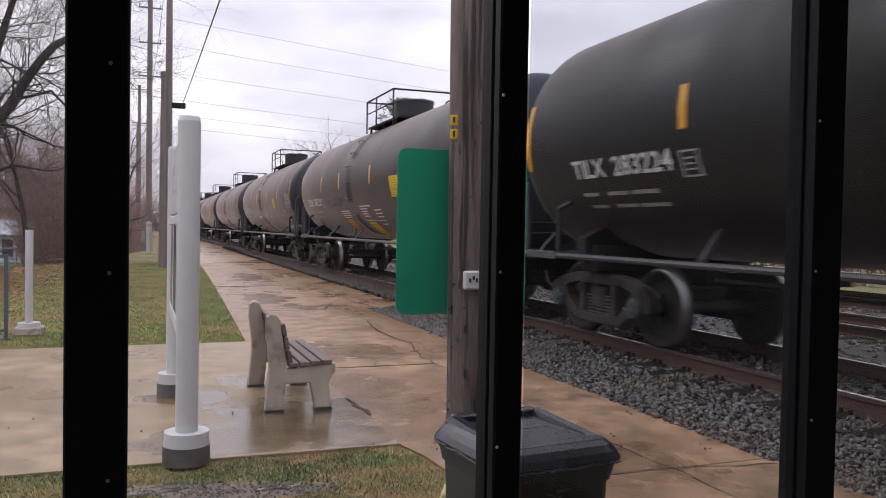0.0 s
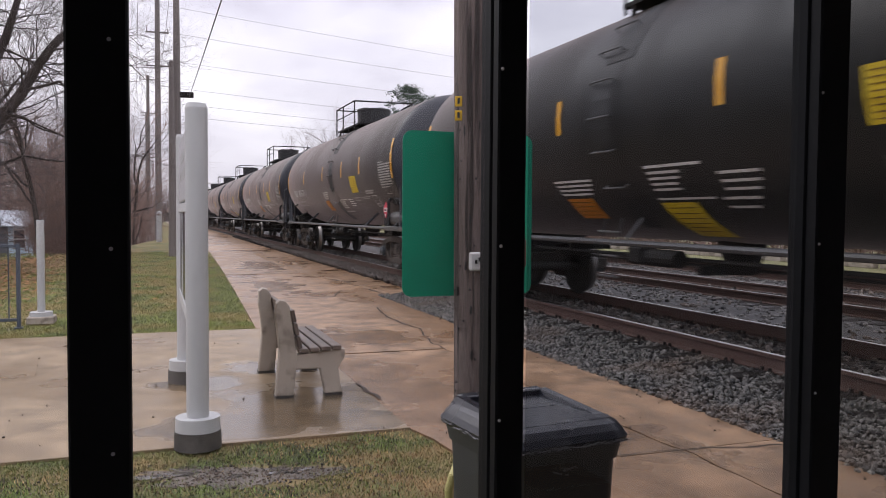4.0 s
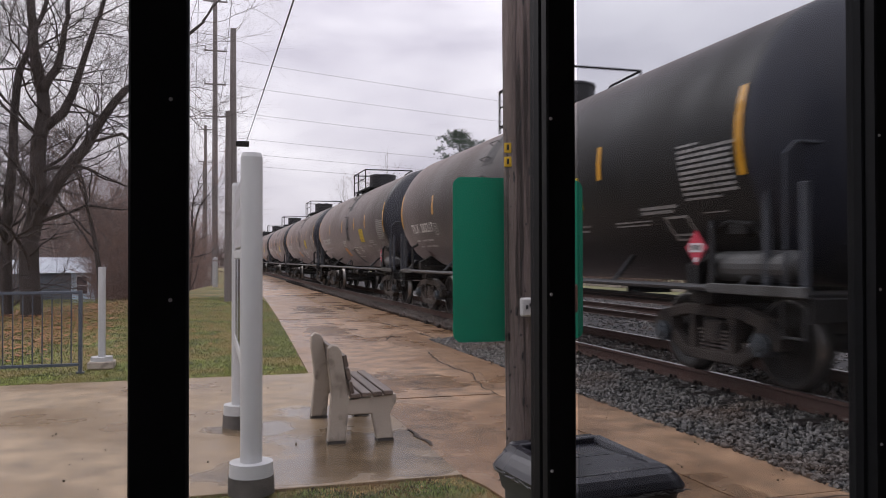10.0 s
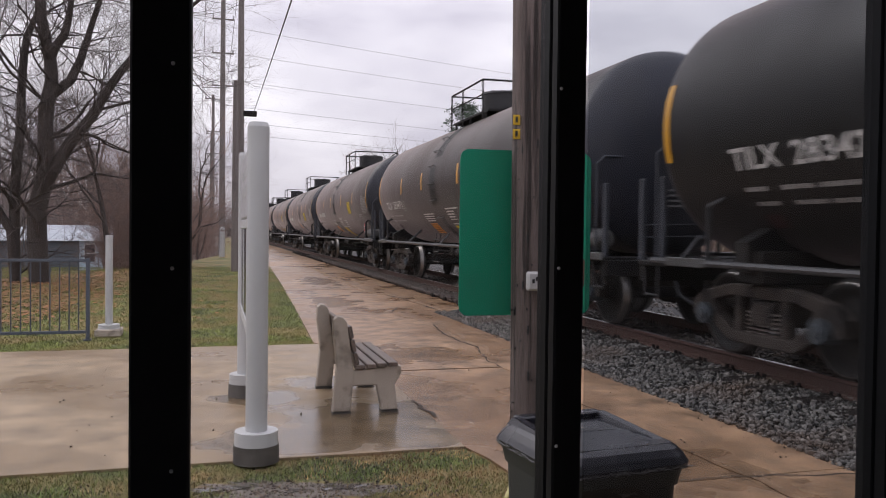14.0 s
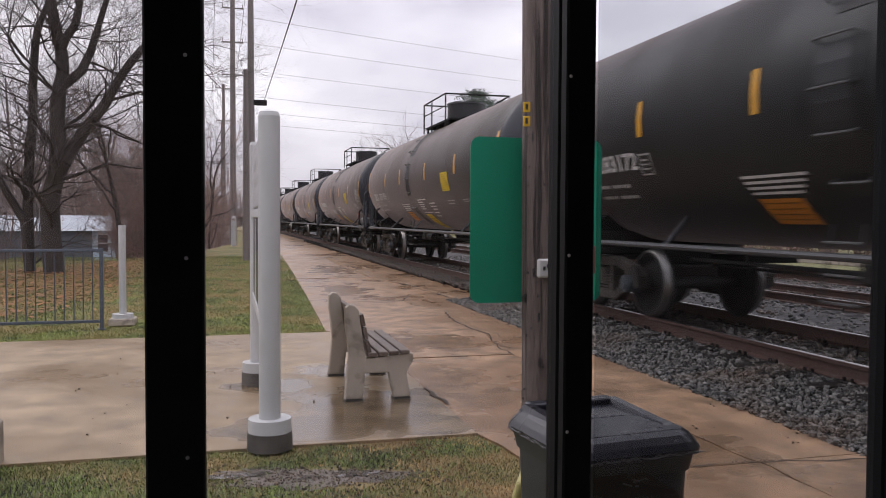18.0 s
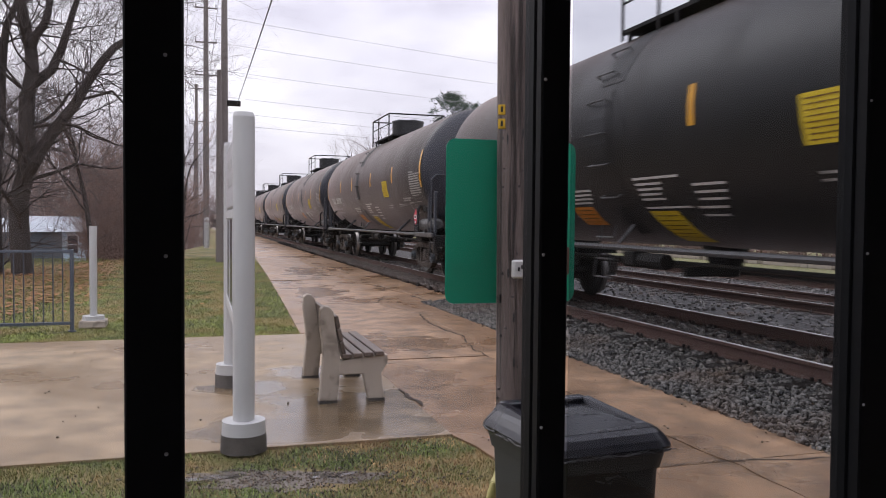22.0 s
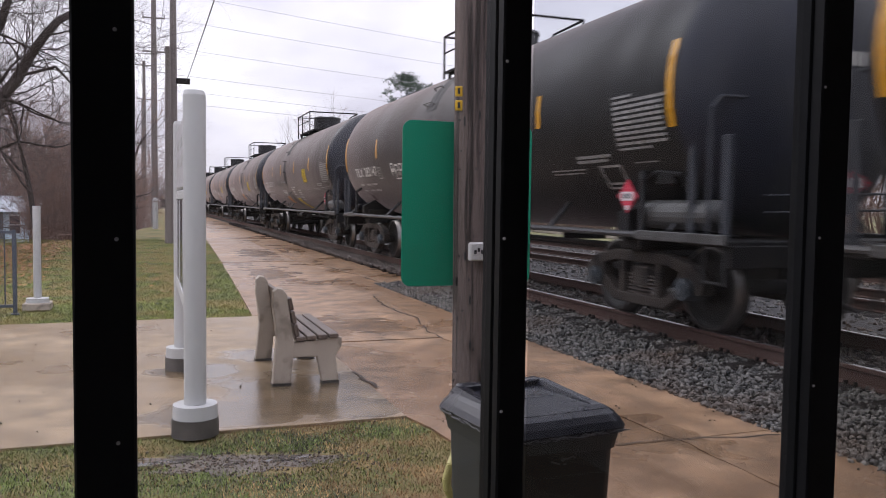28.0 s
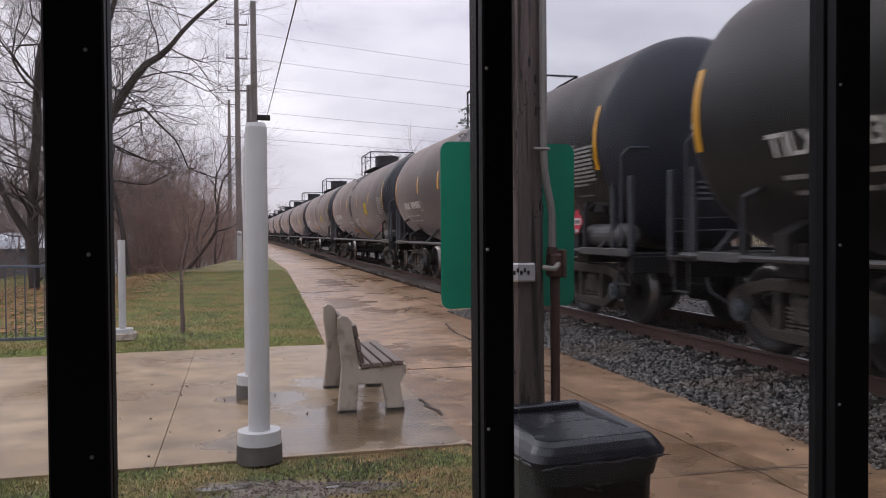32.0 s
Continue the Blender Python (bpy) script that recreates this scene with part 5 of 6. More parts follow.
house = thing("house", "pale blue single-storey house beyond the trees", "house", pose(-8.5, 47.5, -1.45, 0, 0, 6))
bm = B()
box(bm, (0, 0, 1.2), (6.2, 5, 2.4))
part("wall", bm, HOUSE_WALL, house)
bm = B()
prism(bm, [(-2.8, 2.35), (2.8, 2.35), (0, 3.15)], -3.3, 3.3, "x")
part("roof", bm, HOUSE_ROOF, house)
bm = B()
box(bm, (-0.75, -2.54, 1.2), (4.6, 0.08, 2.25))
for k in range(6):
    box(bm, (-2.95 + 0.9 * k, -2.6, 1.2), (0.08, 0.06, 2.3))
box(bm, (-0.75, -2.6, 1.0), (4.6, 0.05, 0.08))
part("porch_screen", bm, PORCH, house, "grey screened porch front")
for x in (2.1,):
    bm = B()
    box(bm, (x, -2.52, 1.75), (0.55, 0.06, 0.95))
    win = part("window", bm, HOUSE_TRIM, house)
    for dz in (-0.23, 0.23):
        bm = B()
        box(bm, (x, -2.56, 1.7 + dz), (0.46, 0.03, 0.4))
        part("pane", bm, DARK_GLASS, win)

low_wall = thing("low_wall", "low pale concrete wall beyond the tracks", "low wall")
for k in range(12):
    bm = B()
    box(bm, (23, 14 + k * 4.2, 0.12), (0.3, 3.9, 0.45), 0.02)
    part("panel", bm, BENCH_CONC, low_wall)

bm = B()
pipe(bm, [(1.225, 2.66, 0.74), (1.15, 2.53, 0.72), (1.122, 2.5, 0.69), (1.11, 2.5, 0.65), (1.112, 2.5, 0.615), (1.126, 2.5, 0.588), (1.16, 2.54, 0.578), (1.225, 2.66, 0.578)], 0.015, 12)
part("cable_guard", bm, GUARD, pole, "pale yellow plastic strap bowed out from the pole")

# ---- trees and brush ----


def tube(verts, faces, a, b, ra, rb, seg):
    d = (b - a).normalized()
    s = d.orthogonal().normalized()
    t = d.cross(s)
    k = len(verts)
    for c, r in ((a, ra), (b, rb)):
        for i in range(seg):
            w = 2 * math.pi * i / seg
            verts.append(tuple(c + (s * math.cos(w) + t * math.sin(w)) * r))
    for i in range(seg):
        j = (i + 1) % seg
        faces.append((k + i, k + j, k + seg + j, k + seg + i))


def grow(wood, twigs, p, d, length, r, depth, rng, up=0.15, droop=0.0, twig_r=0.02):
    """A limb with a wandering line that forks until it is a twig."""
    steps = 5 if depth > 2 else 4
    for i in range(steps):
        d = (d + Vector((rng.uniform(-1, 1), rng.uniform(-1, 1), rng.uniform(-1, 1))) * 0.27 + Vector((0, 0, up * 0.25 - droop * 0.3))).normalized()
        q = p + d * (length / steps)
        r2 = r * (0.93 if depth > 2 else 0.86)
        verts, faces = wood if r > twig_r else twigs
        tube(verts, faces, p, q, r, r2, 9 if r > 0.12 else 5 if r > 0.03 else 3)
        p, r = q, r2
        if depth > 0 and i >= 1 and rng.random() < (0.75 if depth > 1 else 0.9):
            ax = d.orthogonal().normalized()
            side = (Matrix.Rotation(rng.uniform(0, 6.28), 3, d) @ ax)
            nd = (d * rng.uniform(0.5, 1.0) + side * rng.uniform(0.5, 1.0)).normalized()
            grow(wood, twigs, p, nd, length * rng.uniform(0.5, 0.78), r * rng.uniform(0.45, 0.62), depth - 1, rng, up, droop, twig_r)
    if depth > 0:
        for _ in range(2):
            side = Matrix.Rotation(rng.uniform(0, 6.28), 3, d) @ d.orthogonal().normalized()
            grow(wood, twigs, p, (d + side * rng.uniform(0.3, 0.7)).normalized(), length * rng.uniform(0.6, 0.8), r * 0.72, depth - 1, rng, up, droop, twig_r)


def bare_tree(name, label, x, y, limbs, seed, twig_m=TWIG, bark=BARK, group="", base=-0.1):
    """limbs: rows of start height, direction, length, radius, depth."""
    rng = random.Random(seed)
    wood, twigs = ([], []), ([], [])
    for z, d, length, r, depth in limbs:
        grow(wood, twigs, Vector((0, 0, z)) if not isinstance(z, tuple) else Vector(z), Vector(d).normalized(), length, r, depth, rng)
    t = thing(name, label, "tree", pose(x, y, base), group)
    for nm, (v, f), m in (("trunk", wood, bark), ("crown", twigs, twig_m)):
        if f:
            me = bpy.data.meshes.new(nm)
            me.from_pydata(v, [], f)
            me.materials.append(m)
            me.polygons.foreach_set("use_smooth", [True] * len(f))
            new(nm, me).parent = t
    return t




def wander(s, k):
    """A small sideways sway along a limb."""
    return Vector((0.05 * math.sin(2.7 * s + 40 * k), 0.05 * math.sin(3.9 * s + 17 * k), 0)) if s > 0 else Vector()


def guided_tree(name, label, x, y, z, lines, seed, twig_m=TWIG, depth=4):
    """A tree whose main limbs follow given lines of places, with finer limbs growing off them."""
    rng = random.Random(seed)
    wood, twigs = ([], []), ([], [])
    for pts, r0, r1, bare in lines:
        pts = [Vector(p) for p in pts]
        n = len(pts) - 1
        for i, (a, b) in enumerate(zip(pts, pts[1:])):
            steps = max(2, int((b - a).length / 0.45))
            for s in range(steps):
                k0, k1 = (i + s / steps) / n, (i + (s + 1) / steps) / n
                p, q = a.lerp(b, s / steps) + wander(i + s / steps, r0), a.lerp(b, (s + 1) / steps) + wander(i + (s + 1) / steps, r0)
                ra, rb = r0 + (r1 - r0) * k0, r0 + (r1 - r0) * k1
                tube(*wood, p, q, ra, rb * 1.01, 10 if ra > 0.1 else 6)
                for _ in range(2 if k0 > bare else 1 if k0 > bare * 0.5 else 0):
                    d = (b - a).normalized()
                    side = Matrix.Rotation(rng.uniform(0, 6.28), 3, d) @ d.orthogonal().normalized()
                    grow(wood, twigs, q, (d * 0.5 + side).normalized(), rng.uniform(0.9, 2.1), max(0.011, rb * rng.uniform(0.13, 0.3)), depth, rng, 0.1, 0.0, 0.016)
        d = (pts[-1] - pts[-2]).normalized()
        grow(wood, twigs, pts[-1], d, min(2.0, r1 * 40), r1, depth, rng, 0.1, 0.0, 0.016)
    t = thing(name, label, "tree", pose(x, y, z))
    for nm, (v, f), m in (("trunk", wood, BARK), ("crown", twigs, twig_m)):
        me = bpy.data.meshes.new(nm)
        me.from_pydata(v, [], f)
        me.materials.append(m)
        me.polygons.foreach_set("use_smooth", [True] * len(f))
        new(nm, me).parent = t
    return t


guided_tree("bare_tree", "large grey-brown bare tree with twin trunks and a long leaning limb", -4.6, 25, -0.3, [
    ([(-0.08, 0, -0.9), (-0.06, 0, 0), (-0.05, 0, 2.4), (0.06, 0, 3.3), (0.14, 0, 4.83), (0.24, 0.1, 5.96), (0.07, 0.2, 7.23), (-0.05, 0.2, 8.5)], 0.3, 0.13, 0.35),
    ([(0.08, 0, 3.1), (0.52, -0.05, 3.8), (1.03, -0.1, 4.67), (1.6, -0.1, 5.51), (2.43, -0.2, 6.77), (3.08, -0.2, 7.3), (3.89, -0.3, 8.2), (4.57, -0.3, 8.9)], 0.2, 0.035, 0.15),
    ([(-0.73, 0.3, -0.9), (-0.71, 0.3, 0), (-0.69, 0.3, 3.2), (-0.62, 0.3, 5.6), (-0.38, 0.4, 7.36), (-0.16, 0.4, 8.2)], 0.17, 0.08, 0.3),
    ([(0.21, 0.1, 5.6), (0.73, 0.1, 6.1), (1.03, 0.2, 6.65), (1.25, 0.2, 7.8), (1.69, 0.2, 8.9)], 0.15, 0.07, 0.2),
    ([(0.2, 0.1, 6.7), (0.55, 0, 7.34), (0.8, 0, 8.1), (0.87, 0, 8.9)], 0.13, 0.07, 0.2),
    ([(0.15, 0, 2.95), (0.89, -0.2, 3.16), (1.42, -0.4, 3.42), (2.2, -0.6, 3.3)], 0.06, 0.025, 0.2),
    ([(1.35, -0.1, 5.2), (2.43, -0.3, 5.5), (3.2, -0.4, 4.6), (3.6, -0.4, 3.8), (4.3, -0.5, 3.5)], 0.045, 0.01, 0.3),
    ([(-0.72, 0.3, 0.4), (-0.86, 0.2, 1.77), (-1.2, 0.1, 2.6), (-1.9, 0, 4.4), (-2.2, 0, 6.5)], 0.14, 0.06, 0.3)], 5)
bare_tree("bare_tree", "tall bare tree behind the fence", -10.5, 30, [((0, 0, 0), (0, 0, 1), 4.4, 0.26, 4)], 8)
bare_tree("bare_tree", "bare tree at the lawn's edge", -3.7, 33, [((0, 0, 0), (0.05, 0, 1), 3.2, 0.12, 4)], 21, BRUSH)
bare_tree("bare_tree", "slim bare tree among the brush", -2.6, 40, [((0, 0, 0), (0.1, 0, 1), 3.6, 0.12, 4)], 22, BRUSH, base=-1.2)
for k, (x, y, h) in enumerate(((-3.3, 36, 2.6), (-2.2, 39, 2.4), (-3.9, 41, 3.0), (-1.6, 43.5, 2.5), (-2.9, 46, 3.0), (-0.9, 50, 2.8))):
    bare_tree("bare_tree", "reddish bare small tree in the thicket", x, y, [((0, 0, 0), (0.06 * (k % 3 - 1), 0, 1), h, 0.075, 4), ((0, 0, 0.4), (0.5 * (k % 2) - 0.25, 0.2, 1), h * 0.8, 0.05, 3)], 60 + k, BRUSH, RED_BARK, "small trees in the thicket", -0.9)
bare_tree("sapling", "slender bare sapling on the lawn", -0.52, 13.3, [
    ((0, 0, 0), (0.02, 0, 1), 1.15, 0.042, 0), ((0.02, 0, 1.1), (0.05, 0, 1), 0.6, 0.03, 4), ((0.0, 0, 0.85), (-0.7, 0.1, 1), 0.42, 0.014, 3),
    ((0.0, 0, 1.0), (0.7, 0, 1), 0.42, 0.013, 3), ((0.0, 0, 1.1), (-0.3, -0.5, 1), 0.4, 0.012, 3), ((0.0, 0, 0.95), (0.4, 0.6, 0.8), 0.4, 0.012, 3)], 17, BRUSH, RED_BARK)


def thicket(name, label, spots, seed, material, h0, h1, r=0.02, forks=6):
    """Many thin stems with side twigs, as one mass."""
    rng = random.Random(seed)
    v, f = [], []
    for x, y in spots:
        if y < 46 and -0.2 < (x - 0.18) / y < -0.125:
            continue
        h = rng.uniform(h0, h1)
        p = Vector((x, y, -1.2))
        d = Vector((rng.uniform(-0.25, 0.25), rng.uniform(-0.25, 0.25), 1)).normalized()
        rr = r * h / 2.5
        for i in range(4):
            q = p + d * h / 4
            tube(v, f, p, q, rr, rr * 0.75, 3)
            for _ in range(forks):
                s = Vector((rng.uniform(-1, 1), rng.uniform(-1, 1), rng.uniform(0.1, 1))).normalized()
                e = q + s * h * rng.uniform(0.12, 0.3)
                tube(v, f, q, e, rr * 0.4, rr * 0.15, 3)
                e2 = e + (s + Vector((rng.uniform(-1, 1), rng.uniform(-1, 1), rng.uniform(-0.4, 0.8)))).normalized() * h * 0.14
                tube(v, f, q.lerp(e, 0.6), e2, rr * 0.25, rr * 0.1, 3)
            d = (d + Vector((rng.uniform(-0.3, 0.3), rng.uniform(-0.3, 0.3), 0.1))).normalized()
            p, rr = q, rr * 0.75
    return joined(name, v, f, material, label, "brush")


rng = random.Random(3)


def brush_spot(g):
    y = 37 + 24 * g.random()
    return -3.3 + (y - 37) * 0.17 - 9 * g.random() ** 1.4 + 0.2, y


thicket("brush", "reddish-brown bare thicket along the lawn", [brush_spot(rng) for k in range(230)], 31, BRUSH, 2.4, 5.4, 0.011)
thicket("brush", "reddish-brown bare thicket beside the power poles", [(rng.uniform(-9, -0.3), 50 + 110 * rng.random()) for k in range(240)], 32, BRUSH, 4, 7, 0.022)
thicket("brush", "bare scrub behind the fence", [(rng.uniform(-18, -5), 31 + 12 * rng.random()) for k in range(90)], 33, TWIG, 3, 7, 0.014)
thicket("brush", "reddish bare branches before the house", [(rng.uniform(-4.6, -2.2), rng.uniform(33.5, 38)) for k in range(130)], 37, BRUSH, 4, 6.5, 0.009)
# row added as a dark backing for the gaps under and between cars
thicket("brush", "added brush row darkening the gaps under the train", [(rng.uniform(25, 33), rng.uniform(2, 70)) for k in range(420)], 38, BRUSH, 3.5, 6, 0.03)
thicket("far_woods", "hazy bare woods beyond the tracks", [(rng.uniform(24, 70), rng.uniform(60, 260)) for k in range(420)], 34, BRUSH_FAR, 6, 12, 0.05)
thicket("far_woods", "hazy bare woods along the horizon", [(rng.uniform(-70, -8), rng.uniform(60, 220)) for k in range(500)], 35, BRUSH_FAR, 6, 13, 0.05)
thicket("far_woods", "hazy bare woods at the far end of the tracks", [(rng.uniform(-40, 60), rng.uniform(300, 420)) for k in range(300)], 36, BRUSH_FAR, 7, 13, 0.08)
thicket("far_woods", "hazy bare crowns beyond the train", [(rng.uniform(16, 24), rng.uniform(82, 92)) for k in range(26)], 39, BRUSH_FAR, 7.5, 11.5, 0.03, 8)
for x, y, h, s in ((30, 84, 12.5, 1), (44, 112, 13.5, 2), (20.4, 84, 13, 3), (22.6, 86, 14.6, 4), (18.6, 88, 12, 5), (13.2, 84, 9, 6)):
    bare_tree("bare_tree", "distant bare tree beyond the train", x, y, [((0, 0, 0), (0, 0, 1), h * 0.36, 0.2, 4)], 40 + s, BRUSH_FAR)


def pine(x, y, h, seed):
    rng = random.Random(seed)
    t = thing("pine_tree", "dark green pine rising behind the train", "tree", pose(x, y, -0.1))
    bm = B()
    rod(bm, (0, 0, 0), (0, 0, h), 0.2, 0.03, seg=8)
    part("trunk", bm, BARK, t)
    v, f = [], []
    for i in range(62):
        z = h * (0.5 + 0.5 * rng.random() ** 1.1)
        reach = 2.3 * math.sqrt(max(0.02, (h - z) / 2.6)) * rng.uniform(0.3, 1.25)
        a = rng.uniform(0, 6.28)
        hub = Vector((math.cos(a) * reach, math.sin(a) * reach, z + 0.25 * reach))
        for _ in range(34):
            c = hub + Vector((rng.gauss(0, 0.34), rng.gauss(0, 0.34), rng.gauss(0, 0.2)))
            for _ in range(3):
                e = c + Vector((rng.uniform(-1, 1), rng.uniform(-1, 1), rng.uniform(-0.3, 0.9))).normalized() * 0.32
                w = (e - c).orthogonal().normalized() * 0.045
                k = len(v)
                v.extend((tuple(c - w), tuple(c + w), tuple(e)))
                f.append((k, k + 1, k + 2))
    me = bpy.data.meshes.new("crown")
    me.from_pydata(v, [], f)
    me.materials.append(PINE)
    new("crown", me).parent = t
    return t


pine(24.6, 78, 14.4, 1)
pine(26.4, 79, 13.7, 2)

# ---- grass, stones, leaves ----


def blades(name, label, spots, seed, h=0.07, w=0.006, material=BLADES):
    rng = np.random.default_rng(seed)
    n = len(spots)
    a = rng.uniform(0, 2 * math.pi, n)
    lean = rng.uniform(0.2, 1.3, n)
    hh = h * rng.uniform(0.4, 1.2, n)
    px, py = spots[:, 0], spots[:, 1]
    v = np.empty((n, 3, 3))
    dx, dy = np.cos(a), np.sin(a)
    v[:, 0] = np.stack([px - dy * w, py + dx * w, np.full(n, -0.022)], -1)
    v[:, 1] = np.stack([px + dy * w, py - dx * w, np.full(n, -0.022)], -1)
    v[:, 2] = np.stack([px + dx * hh * lean, py + dy * hh * lean, -0.02 + hh], -1)
    return joined(name, v.reshape(-1, 3).tolist(), np.arange(n * 3).reshape(-1, 3).tolist(), material, label, "grass")


gr = np.random.default_rng(7)
pts = np.stack([gr.uniform(-3.2, 2.1, 130000), 5.63 - 2.9 * gr.random(130000)], -1)
edge = np.interp(pts[:, 1], [1, 3, 4, 4.58, 4.9, 5.3, 5.6], [1.6, 1.75, 1.95, 2.04, 2.06, 2.03, 1.957]) + 0.02 * np.sin(pts[:, 1] * 21)
mud = ((pts[:, 0] - 0.66) / 0.58) ** 2 + ((pts[:, 1] - 4.95 + 0.2 * (pts[:, 0] - 0.66)) / 0.2) ** 2 + 0.5 * np.sin(pts[:, 0] * 9) * np.sin(pts[:, 1] * 13)
keep = (pts[:, 0] < edge) & ((mud > 1.0) | (gr.random(len(pts)) < 0.1))
dead = np.interp(pts[:, 0], [-1, 0.3, 1.0, 1.9], [0.08, 0.28, 0.55, 0.62]) + 0.6 * (((pts[:, 0] - 0.92) / 0.25) ** 2 + ((pts[:, 1] - 4.3) / 0.2) ** 2 < 1)
patch = np.sin(pts[:, 0] * 5.3 + 2 * np.sin(pts[:, 1] * 3.1)) * np.sin(pts[:, 1] * 6.7 + 1.5 * np.sin(pts[:, 0] * 4.1)) + 0.5 * np.sin(pts[:, 0] * 17 + 3) * np.sin(pts[:, 1] * 23)
dead = gr.random(len(pts)) < dead * (0.9 + 1.1 * patch)
blades("grass", "short green grass by the slab, in a shaded tone", pts[keep & ~dead], 1, 0.024, 0.0034, GRASS_NEAR)
blades("grass", "short dead straw-coloured grass by the slab", pts[keep & dead], 11, 0.02, 0.003, STRAW)
pts = np.stack([gr.uniform(-8, 2.2, 230000), 11.2 + 24 * gr.random(230000) ** 1.8], -1)
left = np.interp(pts[:, 1], [11.2, 14, 17, 22, 35], [1.5, 1.62, 1.75, 1.95, 2.4])
blades("grass", "damp mown lawn of green and brown grass", pts[(pts[:, 0] < left + 0.05 * np.sin(pts[:, 1] * 5))], 2, 0.03, 0.007)

bm = B()
bmesh.ops.create_circle(bm, cap_ends=True, segments=220, radius=1)
for v in bm.verts:
    a = math.atan2(v.co.y, v.co.x)
    k = 1 + 0.18 * math.sin(3 * a + 1) + 0.12 * math.sin(7 * a) + 0.35 * noise.noise((4 * math.cos(a), 4 * math.sin(a), 0)) + 0.2 * noise.noise((13 * math.cos(a), 13 * math.sin(a), 3))
    x = 0.58 * k * math.cos(a)
    v.co = (0.66 + x, 4.95 - 0.2 * x + 0.2 * k * math.sin(a), -0.0165)
solid("puddle", bm, MUD, "shallow muddy puddle in the grass", "puddle", kind="stuff")

for wx, wy, wa, wb in ((0.22, 5.08, 0.16, 0.045), (0.95, 4.93, 0.12, 0.03)):
    bm = B()
    bmesh.ops.create_circle(bm, cap_ends=True, segments=30, radius=1)
    for v in bm.verts:
        a = math.atan2(v.co.y, v.co.x)
        k = 1 + 0.2 * math.sin(2 * a + 1) + 0.15 * math.sin(5 * a)
        v.co = (wx + wa * k * math.cos(a), wy + wb * k * math.sin(a), -0.0125)
    solid("puddle_water", bm, WATER, "thin pool of still water in the mud", "puddle", kind="stuff")

ICO = [(0, 0, 1), (0.894, 0, 0.447), (0.276, 0.851, 0.447), (-0.724, 0.526, 0.447), (-0.724, -0.526, 0.447), (0.276, -0.851, 0.447),
       (0.724, 0.526, -0.447), (-0.276, 0.851, -0.447), (-0.894, 0, -0.447), (-0.276, -0.851, -0.447), (0.724, -0.526, -0.447), (0, 0, -1)]
ICO_F = [(0, 1, 2), (0, 2, 3), (0, 3, 4), (0, 4, 5), (0, 5, 1), (1, 6, 2), (2, 7, 3), (3, 8, 4), (4, 9, 5), (5, 10, 1), (6, 7, 2), (7, 8, 3), (8, 9, 4), (9, 10, 5), (10, 6, 1),
         (11, 7, 6), (11, 8, 7), (11, 9, 8), (11, 10, 9), (11, 6, 10)]


def stones(name, label, x, y, z, size, seed, material=STONE):
    rng = np.random.default_rng(seed)
    n = len(x)
    base = np.array(ICO)
    v = base[None] * rng.uniform(0.6, 1.25, (n, 12, 1)) * rng.uniform(0.55, 1.2, (n, 1, 3)) * (size * rng.uniform(0.6, 1.35, n))[:, None, None]
    a = rng.uniform(0, 6.28, n)
    c, s = np.cos(a)[:, None], np.sin(a)[:, None]
    v = np.stack([v[..., 0] * c - v[..., 1] * s, v[..., 0] * s + v[..., 1] * c, v[..., 2]], -1) + np.stack([x, y, z], -1)[:, None]
    f = np.array(ICO_F)[None] + (np.arange(n) * 12)[:, None, None]
    return joined(name, v.reshape(-1, 3).tolist(), f.reshape(-1, 3).tolist(), material, label, "ballast")


def bed(x):
    return np.interp(x, [4.3, 4.36, 4.7, 5.15, 5.7, 5.9, 7.25, 8.0, 8.9, 9.6, 12.6, 13.4, 14, 16.8, 18], [0.0, 0.0, 0.02, 0.06, 0.072, 0.07, 0.07, 0.034, -0.03, 0.02, 0.02, -0.05, 0, 0, -0.15])


mx, my = 0.66 + 0.5 * gr.standard_normal(700), 4.93 + 0.13 * gr.standard_normal(700)
stones("mud_clods", "small clods and leaf bits round the puddle", mx, my - 0.2 * (mx - 0.66), np.full(700, -0.014), 0.0085, 23, CLOD)
sx = np.concatenate([gr.uniform(4.3, 5.85, 27000), 4.34 + 0.03 * gr.standard_normal(500)])
sy = np.concatenate([2.5 + 15 * gr.random(27000) ** 1.4, 2.5 + 15 * gr.random(500)])
tie_gap = np.abs((sy + 6 + 0.265) % 0.53 - 0.265)
on = ((sy < 15.2) | (sx > 5.3)) & ~((sx > TRACK_X - 1.2) & (tie_gap < 0.085) & (gr.random(len(sx)) < 0.93))
sx, sy = sx[on], sy[on]
stones("ballast_stones", "loose grey crushed stones beside the rail", sx, sy, bed(sx) + gr.uniform(-0.025, 0.02, len(sx)), 0.0215, 1)
sx, sy = gr.uniform(5.2, 5.85, 6500), 15.5 + 32 * gr.random(6500) ** 1.3
sx = np.maximum(sx, np.interp(sy, [15, 28, 36, 48, 60], [5.33, 5.27, 5.36, 5.5, 5.58]) + 0.06 * gr.standard_normal(6500))
stones("ballast_stones", "loose grey crushed stones farther along the track", sx, sy, bed(sx) + gr.uniform(-0.01, 0.025, len(sx)), 0.045, 2, STONE_DARK)
sx, sy = gr.uniform(5.9, 16, 16000), 3 + 30 * gr.random(16000)
stones("ballast_stones", "loose grey crushed stones between the tracks", sx, sy, bed(sx) - 0.01 + gr.uniform(-0.01, 0.03, len(sx)), 0.042, 3)

